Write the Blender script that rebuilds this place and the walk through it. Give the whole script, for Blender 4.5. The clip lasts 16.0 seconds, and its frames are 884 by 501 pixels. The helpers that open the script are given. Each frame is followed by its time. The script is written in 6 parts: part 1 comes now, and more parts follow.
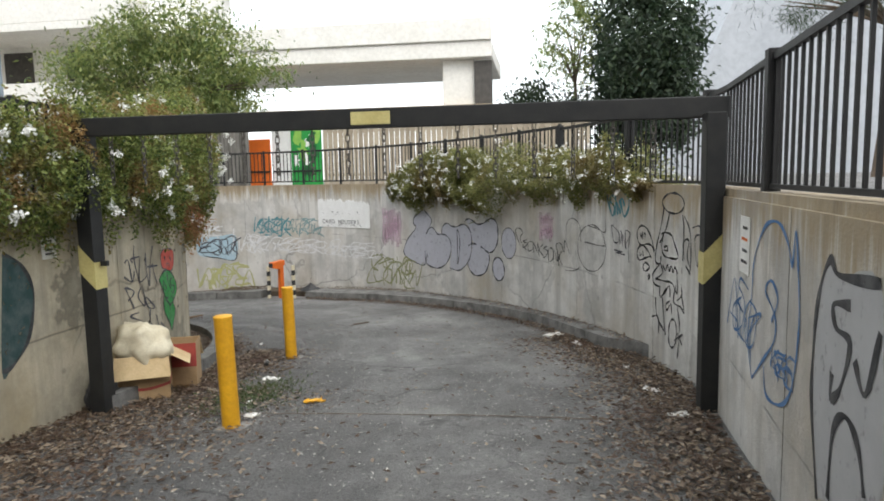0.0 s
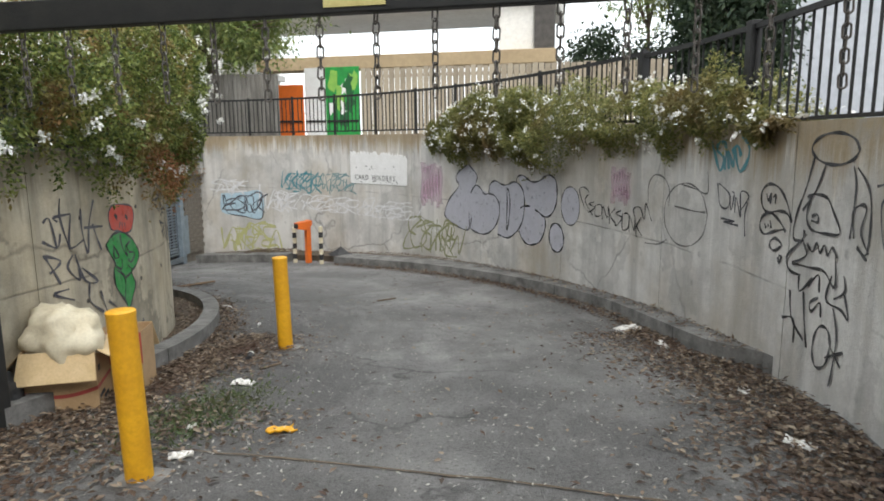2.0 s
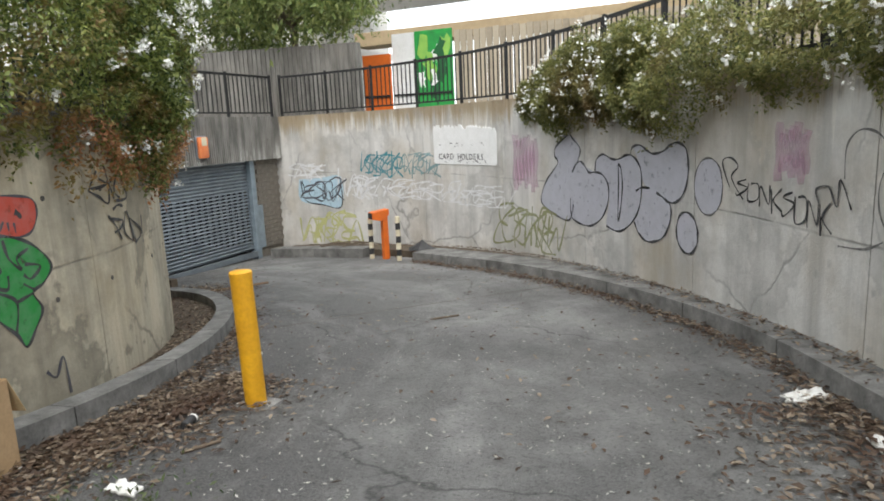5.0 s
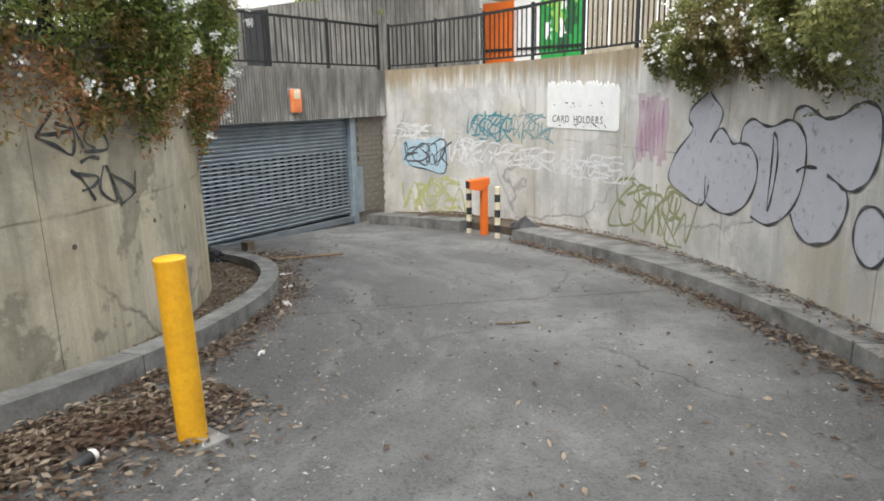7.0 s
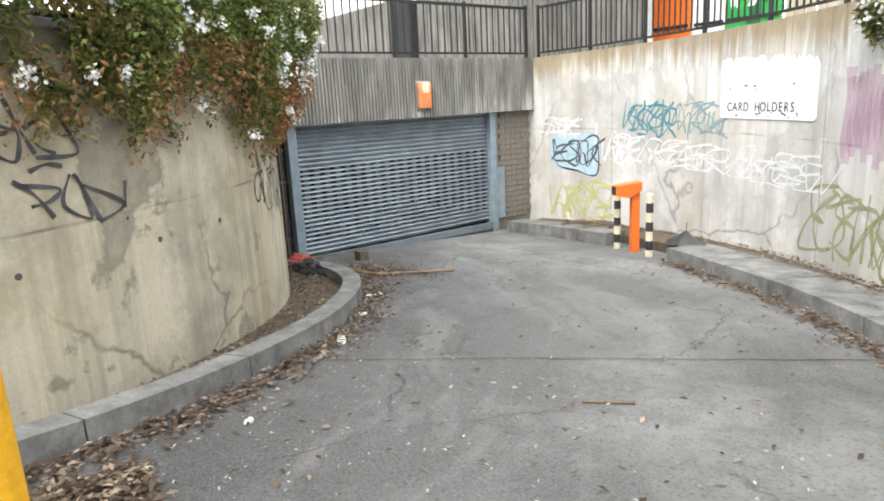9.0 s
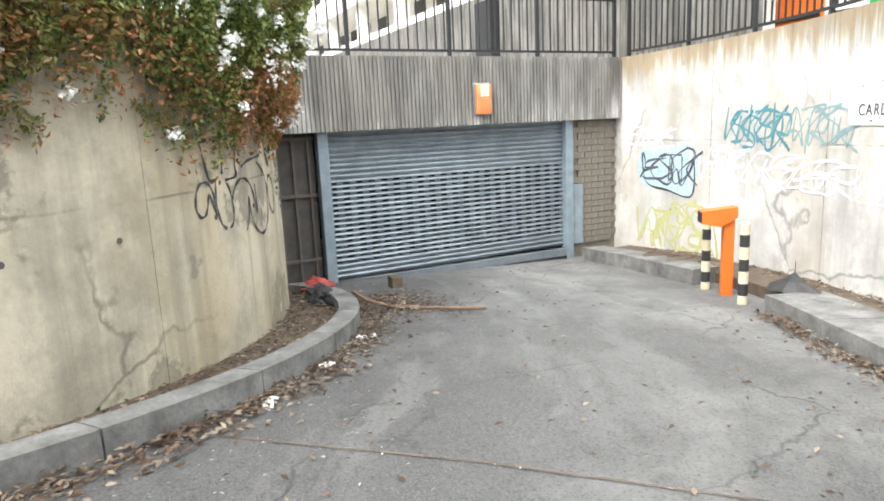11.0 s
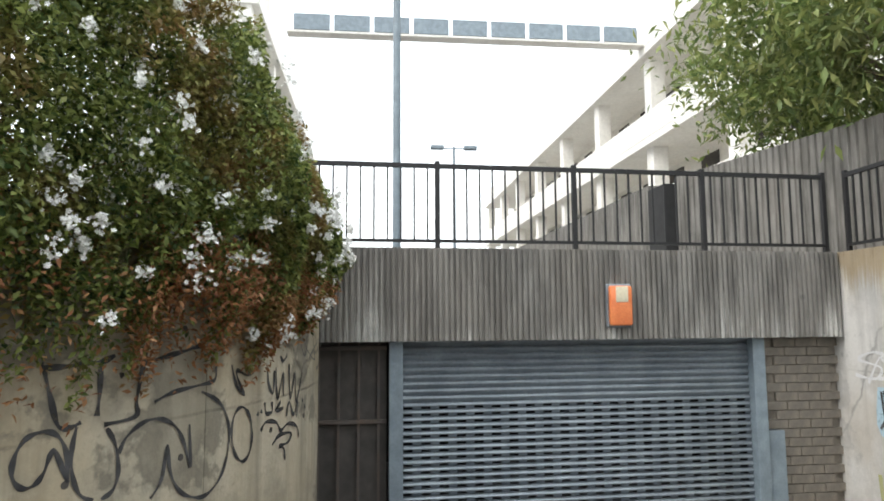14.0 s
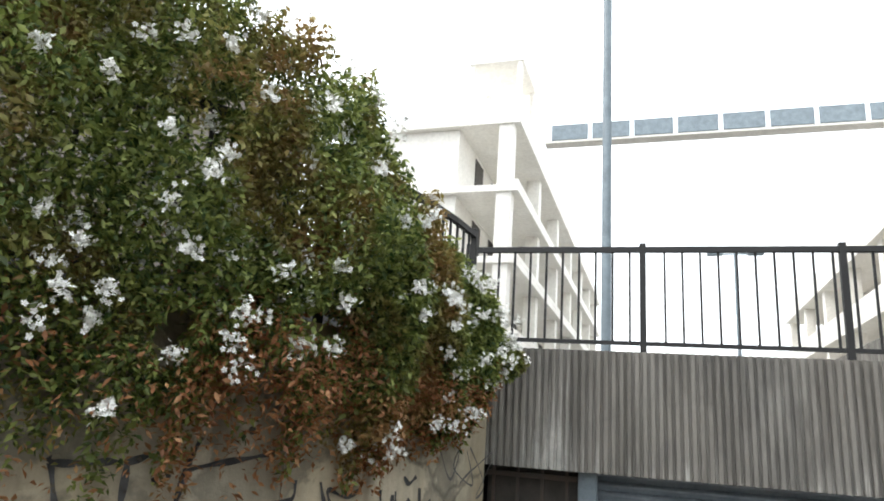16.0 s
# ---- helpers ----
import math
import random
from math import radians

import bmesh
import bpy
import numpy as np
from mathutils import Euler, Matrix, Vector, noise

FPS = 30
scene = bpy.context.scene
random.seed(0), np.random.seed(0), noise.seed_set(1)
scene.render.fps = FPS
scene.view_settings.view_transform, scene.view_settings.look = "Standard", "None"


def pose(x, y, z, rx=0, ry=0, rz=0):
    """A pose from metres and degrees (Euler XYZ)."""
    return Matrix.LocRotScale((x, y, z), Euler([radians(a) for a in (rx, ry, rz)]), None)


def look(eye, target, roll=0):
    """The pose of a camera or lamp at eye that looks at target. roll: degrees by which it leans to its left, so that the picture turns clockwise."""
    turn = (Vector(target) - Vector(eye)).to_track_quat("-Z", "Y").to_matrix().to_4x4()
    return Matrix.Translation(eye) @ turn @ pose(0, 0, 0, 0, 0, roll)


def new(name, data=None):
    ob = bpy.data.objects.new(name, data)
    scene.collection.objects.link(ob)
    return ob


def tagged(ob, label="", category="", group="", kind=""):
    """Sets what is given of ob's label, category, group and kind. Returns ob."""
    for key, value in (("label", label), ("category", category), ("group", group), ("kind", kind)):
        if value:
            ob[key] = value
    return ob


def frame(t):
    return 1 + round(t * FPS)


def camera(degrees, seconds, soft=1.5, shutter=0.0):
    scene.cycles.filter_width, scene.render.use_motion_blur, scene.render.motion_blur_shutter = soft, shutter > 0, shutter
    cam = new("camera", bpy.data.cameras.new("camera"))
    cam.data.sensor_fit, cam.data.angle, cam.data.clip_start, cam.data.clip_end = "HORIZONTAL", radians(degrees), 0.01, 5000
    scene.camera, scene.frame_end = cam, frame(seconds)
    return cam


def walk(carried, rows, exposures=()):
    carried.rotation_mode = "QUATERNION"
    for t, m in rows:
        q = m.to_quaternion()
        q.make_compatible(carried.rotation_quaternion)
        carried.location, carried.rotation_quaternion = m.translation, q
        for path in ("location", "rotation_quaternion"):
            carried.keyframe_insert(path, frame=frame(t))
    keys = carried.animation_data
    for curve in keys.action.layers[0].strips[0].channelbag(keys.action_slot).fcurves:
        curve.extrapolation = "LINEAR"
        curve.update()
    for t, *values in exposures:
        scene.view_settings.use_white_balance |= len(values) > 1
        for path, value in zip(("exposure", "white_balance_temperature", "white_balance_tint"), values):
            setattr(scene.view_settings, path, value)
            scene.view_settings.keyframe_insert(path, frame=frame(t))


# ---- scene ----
cam = camera(67.5, 16.0, soft=1.8)
METRES, EYE, TILT, LEAN, TURN = 14.7, 1.5, 0.0, 0.0, 8.4
ROWS = [
    (0.0, 0.0, 0.0, 0.0, -0.12, -6.3, 1.1),
    (0.5, 0.006, 0.0341, -0.0067, 2.02, -6.08, 3.06),
    (1.0, 0.0075, 0.073, -0.0078, 3.74, -6.38, 1.5),
    (1.5, 0.0094, 0.111, -0.0122, 1.86, -7.65, 3.72),
    (2.0, 0.0114, 0.1501, -0.0155, 4.83, -9.58, 0.46),
    (2.5, 0.0136, 0.1855, -0.0209, 5.17, -9.79, 3.01),
    (3.0, 0.0163, 0.2198, -0.0241, 6.39, -9.65, -0.52),
    (5.5, 0.0412, 0.3621, -0.0376, 18.7, -10.69, 2.27),
    (6.0, 0.0426, 0.3923, -0.0413, 21.65, -10.2, 0.8),
    (6.5, 0.0417, 0.4277, -0.0447, 25.13, -10.91, 2.6),
    (7.0, 0.0427, 0.4569, -0.0466, 28.98, -13.08, 1.15),
    (7.5, 0.0408, 0.4874, -0.0482, 31.47, -13.06, 2.02),
    (8.0, 0.0425, 0.5187, -0.0514, 39.93, -13.82, 2.83),
    (8.5, 0.038, 0.5486, -0.0538, 41.58, -12.87, 1.11),
    (9.0, 0.0303, 0.5803, -0.055, 45.26, -12.74, 2.89),
    (11.5, -0.0134, 0.7288, -0.0713, 58.14, -11.8, 1.53),
    (12.0, -0.0321, 0.7575, -0.0725, 58.84, -14.73, 0.04),
    (12.5, -0.0492, 0.7819, -0.0696, 64.86, -11.84, 3.0),
    (13.0, -0.0673, 0.8046, -0.0657, 68.1, -6.82, -1.0),
    (13.5, -0.0776, 0.8294, -0.0602, 72.6, 3.47, 1.89),
    (14.0, -0.0922, 0.8518, -0.0564, 75.42, 5.89, 0.34),
    (14.5, -0.1096, 0.8739, -0.0564, 77.43, 5.63, -1.97),
    (15.0, -0.1281, 0.8943, -0.0563, 85.39, 7.15, -0.08),
    (15.5, -0.142, 0.9081, -0.0544, 95.49, 8.38, -2.66),
    (16.0, -0.1631, 0.9175, -0.0552, 99.21, 15.16, -4.02),
]
walk(cam, [(t, pose(0, 0, EYE, TILT, LEAN, TURN) @ pose(METRES * x, METRES * y, METRES * z, 90 + pitch, roll, yaw)) for t, x, y, z, yaw, pitch, roll in ROWS],
     exposures=[(0.0, 0.12), (3.0, 0.25), (5.5, 0.38), (7.0, 0.62), (9.0, 1.22), (11.5, 1.58), (12.6, 1.66), (13.5, 0.85), (14.0, 0.48), (16.0, 0.6)])

# ---- world and sun ----
SUN_EL, SUN_AZ = radians(50), radians(158)      # azimuth from +y towards +x
world = bpy.data.worlds.new("world")
scene.world = world
world.use_nodes = True
wn = world.node_tree
sky = wn.nodes.new("ShaderNodeTexSky")
sky.sky_type, sky.sun_disc = "NISHITA", False
sky.sun_elevation, sky.sun_rotation = SUN_EL, SUN_AZ
sky.air_density, sky.dust_density, sky.ozone_density = 1.2, 5.0, 1.0
haze = wn.nodes.new("ShaderNodeMix")            # thin bright cloud over the clear sky
haze.data_type = "RGBA"
haze.inputs[0].default_value = 0.82
haze.inputs[7].default_value = (12.0, 12.55, 12.95, 1)
wn.links.new(sky.outputs[0], haze.inputs[6])
wn.links.new(haze.outputs[2], wn.nodes["Background"].inputs[0])
wn.nodes["Background"].inputs[1].default_value = 0.15
sun = new("sun", bpy.data.lights.new("sun", "SUN"))
sun.data.energy, sun.data.angle, sun.data.color = 1.5, radians(35), (1.0, 0.985, 0.955)
sun.matrix_world = look((0, 0, 0), (-math.sin(SUN_AZ) * math.cos(SUN_EL), -math.cos(SUN_AZ) * math.cos(SUN_EL), -math.sin(SUN_EL)))


# ---- materials ----
CX, CY = -9.74, 6.16                 # centre of the ramp's turn


def mat(name, base, rough=0.8, metal=0.0):
    m = bpy.data.materials.new(name)
    m.use_nodes = True
    b = m.node_tree.nodes["Principled BSDF"]
    b.inputs["Base Color"].default_value = (*base, 1)
    b.inputs["Roughness"].default_value = rough
    b.inputs["Metallic"].default_value = metal
    return m


def nd(m, kind, **values):
    n = m.node_tree.nodes.new("ShaderNode" + kind)
    for k, v in values.items():
        if k in n.inputs:
            n.inputs[k].default_value = v
    return n


def coords(m, scale=(1, 1, 1), space="Object"):
    tc = nd(m, "TexCoord")
    mp = nd(m, "Mapping")
    mp.inputs["Scale"].default_value = scale
    m.node_tree.links.new(tc.outputs[space], mp.inputs[0])
    return mp.outputs[0]


def world_coords(m, scale=(1, 1, 1)):
    g = nd(m, "NewGeometry")
    mp = nd(m, "Mapping")
    mp.inputs["Scale"].default_value = scale
    m.node_tree.links.new(g.outputs["Position"], mp.inputs[0])
    return mp.outputs[0]


def noise_fac(m, vec, scale, detail=6, lo=0.4, hi=0.6, rough=0.6):
    n = nd(m, "TexNoise", Scale=scale, Detail=detail, Roughness=rough)
    m.node_tree.links.new(vec, n.inputs["Vector"])
    r = nd(m, "MapRange")
    r.inputs[1].default_value, r.inputs[2].default_value = lo, hi
    m.node_tree.links.new(n.outputs["Fac"], r.inputs[0])
    return r.outputs[0]


def mixed(m, fac, a, b, mode="MIX"):
    n = nd(m, "Mix")
    n.data_type, n.blend_type = "RGBA", mode
    for sock, v in ((n.inputs[0], fac), (n.inputs[6], a), (n.inputs[7], b)):
        if isinstance(v, bpy.types.NodeSocket):
            m.node_tree.links.new(v, sock)
        elif isinstance(v, tuple):
            sock.default_value = (*v, 1)
        else:
            sock.default_value = v
    return n.outputs[2]


def times(m, a, b, op="MULTIPLY"):
    n = nd(m, "Math")
    n.operation = op
    for sock, v in ((n.inputs[0], a), (n.inputs[1], b)):
        if isinstance(v, bpy.types.NodeSocket):
            m.node_tree.links.new(v, sock)
        else:
            sock.default_value = v
    return n.outputs[0]


def ramp_of(m, value, lo, hi):
    r = nd(m, "MapRange")
    r.inputs[1].default_value, r.inputs[2].default_value = lo, hi
    m.node_tree.links.new(value, r.inputs[0])
    return r.outputs[0]


def axis(m, k):
    g = nd(m, "NewGeometry")
    s = nd(m, "SeparateXYZ")
    m.node_tree.links.new(g.outputs["Position"], s.inputs[0])
    return s.outputs[k]


def finish(m, colour, bump=None, strength=0.3, dist=0.01, rough=None):
    b = m.node_tree.nodes["Principled BSDF"]
    m.node_tree.links.new(colour, b.inputs["Base Color"])
    if rough is not None:
        m.node_tree.links.new(rough, b.inputs["Roughness"])
    if bump is not None:
        n = nd(m, "Bump", Strength=strength, Distance=dist)
        m.node_tree.links.new(bump, n.inputs["Height"])
        m.node_tree.links.new(n.outputs[0], b.inputs["Normal"])
    return m


def concrete(name, light, dark, stain, rust, top=1.38, stain_depth=0.7, warm_amount=0.5, lime=0.6, tide=0.5, cracks=0.6):
    """Cast concrete: blotches, lime and dirt runs from the coping, tide-edged damp patches, a pour line, cracks and pores."""
    m = mat(name, light, 0.88)
    w = world_coords(m)
    streak = noise_fac(m, world_coords(m, (3.0, 3.0, 0.14)), 1.0, 6, 0.47, 0.66, 0.65)
    blotch = noise_fac(m, w, 1.1, 8, 0.44, 0.64, 0.7)
    fine = noise_fac(m, w, 28, 5, 0.3, 0.75, 0.7)
    c = mixed(m, times(m, blotch, 0.75), light, dark)
    c = mixed(m, times(m, streak, 0.75), c, dark)
    z = axis(m, 2)
    # runs: each hangs down from the coping by its own length
    brown = times(m, z, times(m, noise_fac(m, world_coords(m, (2.4, 2.4, 0.07)), 1.0, 7, 0.3, 0.72, 0.82), stain_depth), "ADD")
    white = times(m, z, times(m, noise_fac(m, world_coords(m, (6.5, 6.5, 0.05)), 1.3, 4, 0.42, 0.75, 0.7), stain_depth * 1.25), "ADD")
    run = ramp_of(m, brown, top - 0.05, top + 0.22)
    c = mixed(m, times(m, ramp_of(m, white, top + 0.0, top + 0.12), lime), c, (0.74, 0.72, 0.66))
    c = mixed(m, times(m, run, 0.85), c, stain)
    moss = times(m, ramp_of(m, brown, top + 0.25, top + 0.5), noise_fac(m, world_coords(m, (7, 7, 1.2)), 1.0, 5, 0.4, 0.6))
    c = mixed(m, times(m, moss, 0.8), c, tuple(0.45 * q for q in stain))
    warm = times(m, noise_fac(m, world_coords(m, (0.8, 0.8, 0.5)), 1.3, 5, 0.45, 0.7), warm_amount)
    c = mixed(m, warm, c, rust)
    # damp patches with a dark rim
    damp = nd(m, "TexNoise", Scale=0.85, Detail=7, Roughness=0.62)
    m.node_tree.links.new(w, damp.inputs["Vector"])
    body = ramp_of(m, damp.outputs["Fac"], 0.545, 0.57)
    rim = times(m, body, ramp_of(m, damp.outputs["Fac"], 0.625, 0.57))
    c = mixed(m, times(m, body, tide * 0.5), c, dark)
    c = mixed(m, times(m, rim, tide * 0.55), c, tuple(0.7 * q for q in dark))
    c = mixed(m, times(m, fine, 0.25), c, dark)
    # pour line at half height, and thin cracks
    zz = times(m, z, times(m, noise_fac(m, w, 0.9, 4, 0.2, 0.8), 0.05), "ADD")
    pour = times(m, ramp_of(m, times(m, times(m, zz, -0.13, "ADD"), 0.0, "ABSOLUTE"), 0.014, 0.004), noise_fac(m, w, 1.4, 4, 0.42, 0.58))
    crack = nd(m, "TexVoronoi", Scale=0.42)
    crack.feature = "DISTANCE_TO_EDGE"
    wob = nd(m, "TexNoise", Scale=2.2, Detail=5)
    m.node_tree.links.new(w, wob.inputs["Vector"])
    m.node_tree.links.new(mixed(m, 0.3, w, wob.outputs["Color"]), crack.inputs["Vector"])
    line = times(m, ramp_of(m, crack.outputs["Distance"], 0.007, 0.001), noise_fac(m, w, 0.7, 3, 0.46, 0.58))
    line = times(m, line, pour, "MAXIMUM")
    c = mixed(m, times(m, line, cracks), c, tuple(0.45 * q for q in dark))
    v = nd(m, "TexVoronoi", Scale=2.3)
    m.node_tree.links.new(w, v.inputs["Vector"])
    knob = times(m, ramp_of(m, v.outputs["Distance"], 0.10, 0.05), noise_fac(m, w, 9, 4, 0.35, 0.6))
    c = mixed(m, times(m, knob, 0.45), c, tuple(0.5 * q for q in dark))
    pits = noise_fac(m, w, 60, 3, 0.3, 0.5)
    return finish(m, c, times(m, times(m, fine, pits), line, "SUBTRACT"), 0.4, 0.007)


CONC = concrete("cast_concrete", (0.66, 0.645, 0.61), (0.35, 0.342, 0.322), (0.25, 0.17, 0.07), (0.36, 0.29, 0.18), lime=0.7, tide=0.4, warm_amount=0.55)
CONC_LEFT = concrete("cast_concrete_warm", (0.55, 0.49, 0.37), (0.21, 0.192, 0.15), (0.14, 0.12, 0.08), (0.40, 0.31, 0.17), 1.2, 0.6, 0.6, 0.0, 0.95)
RIBBED = concrete("ribbed_concrete", (0.54, 0.53, 0.495), (0.15, 0.145, 0.135), (0.20, 0.19, 0.17), (0.25, 0.22, 0.18), 1.38, 2.4, 0.3, 0.0, 0.1, 0.05)


def asphalt():
    """Old coarse asphalt: exposed pale stone, darker oiled lane on the inside of the bend, rubbed tyre tracks, cracks."""
    m = mat("worn_asphalt", (0.1, 0.1, 0.1), 0.88)
    w = world_coords(m)
    big = noise_fac(m, w, 0.45, 6, 0.42, 0.6, 0.62)
    mid = noise_fac(m, w, 1.7, 8, 0.44, 0.6, 0.72)
    grit = noise_fac(m, w, 75, 4, 0.36, 0.64, 0.8)
    c = mixed(m, big, (0.17, 0.167, 0.162), (0.38, 0.373, 0.36))
    c = mixed(m, times(m, mid, 0.6), c, (0.13, 0.128, 0.124))
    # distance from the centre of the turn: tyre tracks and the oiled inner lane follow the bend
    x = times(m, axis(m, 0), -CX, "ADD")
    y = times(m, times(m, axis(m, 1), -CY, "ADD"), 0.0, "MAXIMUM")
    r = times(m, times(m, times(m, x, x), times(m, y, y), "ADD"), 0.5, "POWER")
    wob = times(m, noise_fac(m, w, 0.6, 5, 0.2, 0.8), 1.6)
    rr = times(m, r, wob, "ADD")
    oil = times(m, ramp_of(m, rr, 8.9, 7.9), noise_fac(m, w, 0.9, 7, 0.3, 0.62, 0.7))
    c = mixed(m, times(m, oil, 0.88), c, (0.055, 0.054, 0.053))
    streak = nd(m, "TexNoise", Scale=1.0, Detail=6, Roughness=0.7)
    comb = nd(m, "CombineXYZ")
    m.node_tree.links.new(times(m, times(m, r, times(m, wob, 0.35), "ADD"), 1.7), comb.inputs[0])
    m.node_tree.links.new(times(m, axis(m, 1), 0.5), comb.inputs[1])
    m.node_tree.links.new(comb.outputs[0], streak.inputs["Vector"])
    c = mixed(m, times(m, ramp_of(m, streak.outputs["Fac"], 0.48, 0.66), 0.5), c, (0.09, 0.088, 0.086))
    c = mixed(m, times(m, ramp_of(m, streak.outputs["Fac"], 0.46, 0.34), 0.4), c, (0.40, 0.39, 0.375))
    c = mixed(m, times(m, grit, 0.45), c, (0.38, 0.372, 0.36))
    dark = noise_fac(m, w, 42, 4, 0.52, 0.66, 0.8)
    c = mixed(m, times(m, dark, 0.55), c, (0.05, 0.05, 0.049))
    v = nd(m, "TexVoronoi", Scale=48)
    m.node_tree.links.new(w, v.inputs["Vector"])
    chip = times(m, ramp_of(m, v.outputs["Distance"], 0.24, 0.14), noise_fac(m, w, 3.0, 4, 0.4, 0.6))
    c = mixed(m, times(m, chip, 0.55), c, (0.45, 0.44, 0.41))
    crack = nd(m, "TexVoronoi", Scale=0.5)
    crack.feature = "DISTANCE_TO_EDGE"
    wobble = nd(m, "TexNoise", Scale=3.0, Detail=4)
    m.node_tree.links.new(w, wobble.inputs["Vector"])
    m.node_tree.links.new(mixed(m, 0.25, w, wobble.outputs["Color"]), crack.inputs["Vector"])
    line = times(m, ramp_of(m, crack.outputs["Distance"], 0.007, 0.001), noise_fac(m, w, 0.8, 3, 0.45, 0.6))
    c = mixed(m, times(m, line, 0.5), c, (0.03, 0.03, 0.03))
    height = times(m, times(m, grit, times(m, dark, -0.7), "ADD"), line, "SUBTRACT")
    return finish(m, c, height, 1.0, 0.012)


def plain(name, base, vary, rough=0.6, metal=0.0, scale=6.0, bump=0.15):
    """Painted or natural surface with wear at two scales."""
    m = mat(name, base, rough, metal)
    c0 = coords(m)
    a = noise_fac(m, c0, scale, 6, 0.35, 0.7)
    f = noise_fac(m, c0, scale * 9, 4, 0.4, 0.75)
    c = mixed(m, a, base, vary)
    c = mixed(m, times(m, f, 0.35), c, tuple(0.6 * v for v in vary))
    return finish(m, c, f, bump, 0.004)


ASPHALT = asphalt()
KERB = plain("kerb_concrete", (0.25, 0.245, 0.232), (0.085, 0.083, 0.077), 0.92, scale=4.0, bump=0.6)
PALE = plain("pale_render", (0.88, 0.86, 0.81), (0.80, 0.77, 0.71), 0.85, scale=0.8)
BLACK = plain("black_steel_paint", (0.007, 0.007, 0.008), (0.014, 0.014, 0.014), 0.6)
BAR = plain("weathered_black_paint", (0.009, 0.010, 0.011), (0.022, 0.022, 0.021), 0.6)
YELLOW = plain("yellow_safety_paint", (0.80, 0.42, 0.015), (0.62, 0.30, 0.012), 0.5, scale=4)
BAND = plain("faded_yellow_band", (0.62, 0.55, 0.24), (0.5, 0.42, 0.16), 0.6)
ORANGE = plain("orange_paint", (0.78, 0.17, 0.02), (0.66, 0.14, 0.02), 0.45)
CREAM = plain("cream_paint", (0.72, 0.66, 0.50), (0.55, 0.48, 0.32), 0.6)
GALV = plain("blue_grey_galvanised", (0.30, 0.34, 0.37), (0.20, 0.23, 0.26), 0.42, 0.55, scale=3)
JAMB = plain("blue_grey_paint", (0.26, 0.32, 0.36), (0.18, 0.22, 0.25), 0.5)
# near-black that stands in for deep shade in unlit hollows
DARK = plain("painted_shade_black", (0.02, 0.02, 0.02), (0.03, 0.03, 0.03), 0.9)
CARD = plain("corrugated_card", (0.46, 0.31, 0.17), (0.38, 0.25, 0.13), 0.85)
CARD_IN = plain("card_inside", (0.62, 0.47, 0.27), (0.52, 0.38, 0.2), 0.85)
BAG = plain("cream_plastic_bag", (0.72, 0.66, 0.50), (0.60, 0.52, 0.36), 0.5)
RED = plain("red_print", (0.42, 0.06, 0.05), (0.28, 0.05, 0.04), 0.6)
WHITE = plain("white_paper", (0.80, 0.79, 0.76), (0.66, 0.65, 0.60), 0.7)
SIGN = plain("white_sign_enamel", (0.86, 0.86, 0.85), (0.78, 0.78, 0.76), 0.35)
INK = plain("black_ink", (0.02, 0.02, 0.022), (0.04, 0.04, 0.04), 0.6)
SOIL = plain("leafy_soil", (0.085, 0.065, 0.045), (0.15, 0.115, 0.08), 0.95, scale=8, bump=0.5)
CHAIN = plain("dull_chain_steel", (0.09, 0.085, 0.08), (0.16, 0.14, 0.12), 0.45, 0.7)
BARK = plain("brown_bark", (0.16, 0.12, 0.085), (0.09, 0.07, 0.05), 0.9)
RUSTY = plain("orange_lamp_plastic", (0.82, 0.27, 0.10), (0.66, 0.16, 0.05), 0.4)
BLOCK = plain("grey_block", (0.24, 0.21, 0.17), (0.15, 0.135, 0.115), 0.9, scale=9)
GREENP = plain("green_mural_paint", (0.02, 0.36, 0.06), (0.02, 0.22, 0.05), 0.6)
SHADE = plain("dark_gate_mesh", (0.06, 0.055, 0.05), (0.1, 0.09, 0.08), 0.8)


# ---- mesh helpers ----
def mesh_data(name, bm, material):
    me = bpy.data.meshes.new(name)
    bm.normal_update()
    bm.to_mesh(me)
    bm.free()
    if material:
        me.materials.append(material)
    return me


def part(name, bm, material, parent=None, label=""):
    ob = new(name, mesh_data(name, bm, material))
    if parent is not None:
        ob.parent = parent
    return tagged(ob, label)


def thing(name, label, category, group="", kind="", at=None):
    ob = new(name)
    ob.empty_display_size = 0.1
    if at is not None:
        ob.matrix_world = at
    return tagged(ob, label, category, group, kind)


def smooth(ob, angle=40):
    for p in ob.data.polygons:
        p.use_smooth = True
    ob.data.set_sharp_from_angle(angle=radians(angle))
    return ob


def add_box(bm, x0, y0, z0, x1, y1, z1, bevel=0.0):
    r = bmesh.ops.create_cube(bm, size=1)
    vs = r["verts"]
    for v in vs:
        v.co = Vector(((x0 + x1) / 2 + v.co.x * (x1 - x0), (y0 + y1) / 2 + v.co.y * (y1 - y0), (z0 + z1) / 2 + v.co.z * (z1 - z0)))
    if bevel:
        es = list({e for v in vs for e in v.link_edges})
        bmesh.ops.bevel(bm, geom=es, offset=bevel, segments=2, affect="EDGES", profile=0.5)
    return bm


def box(x0, y0, z0, x1, y1, z1, bevel=0.0):
    return add_box(bmesh.new(), x0, y0, z0, x1, y1, z1, bevel)


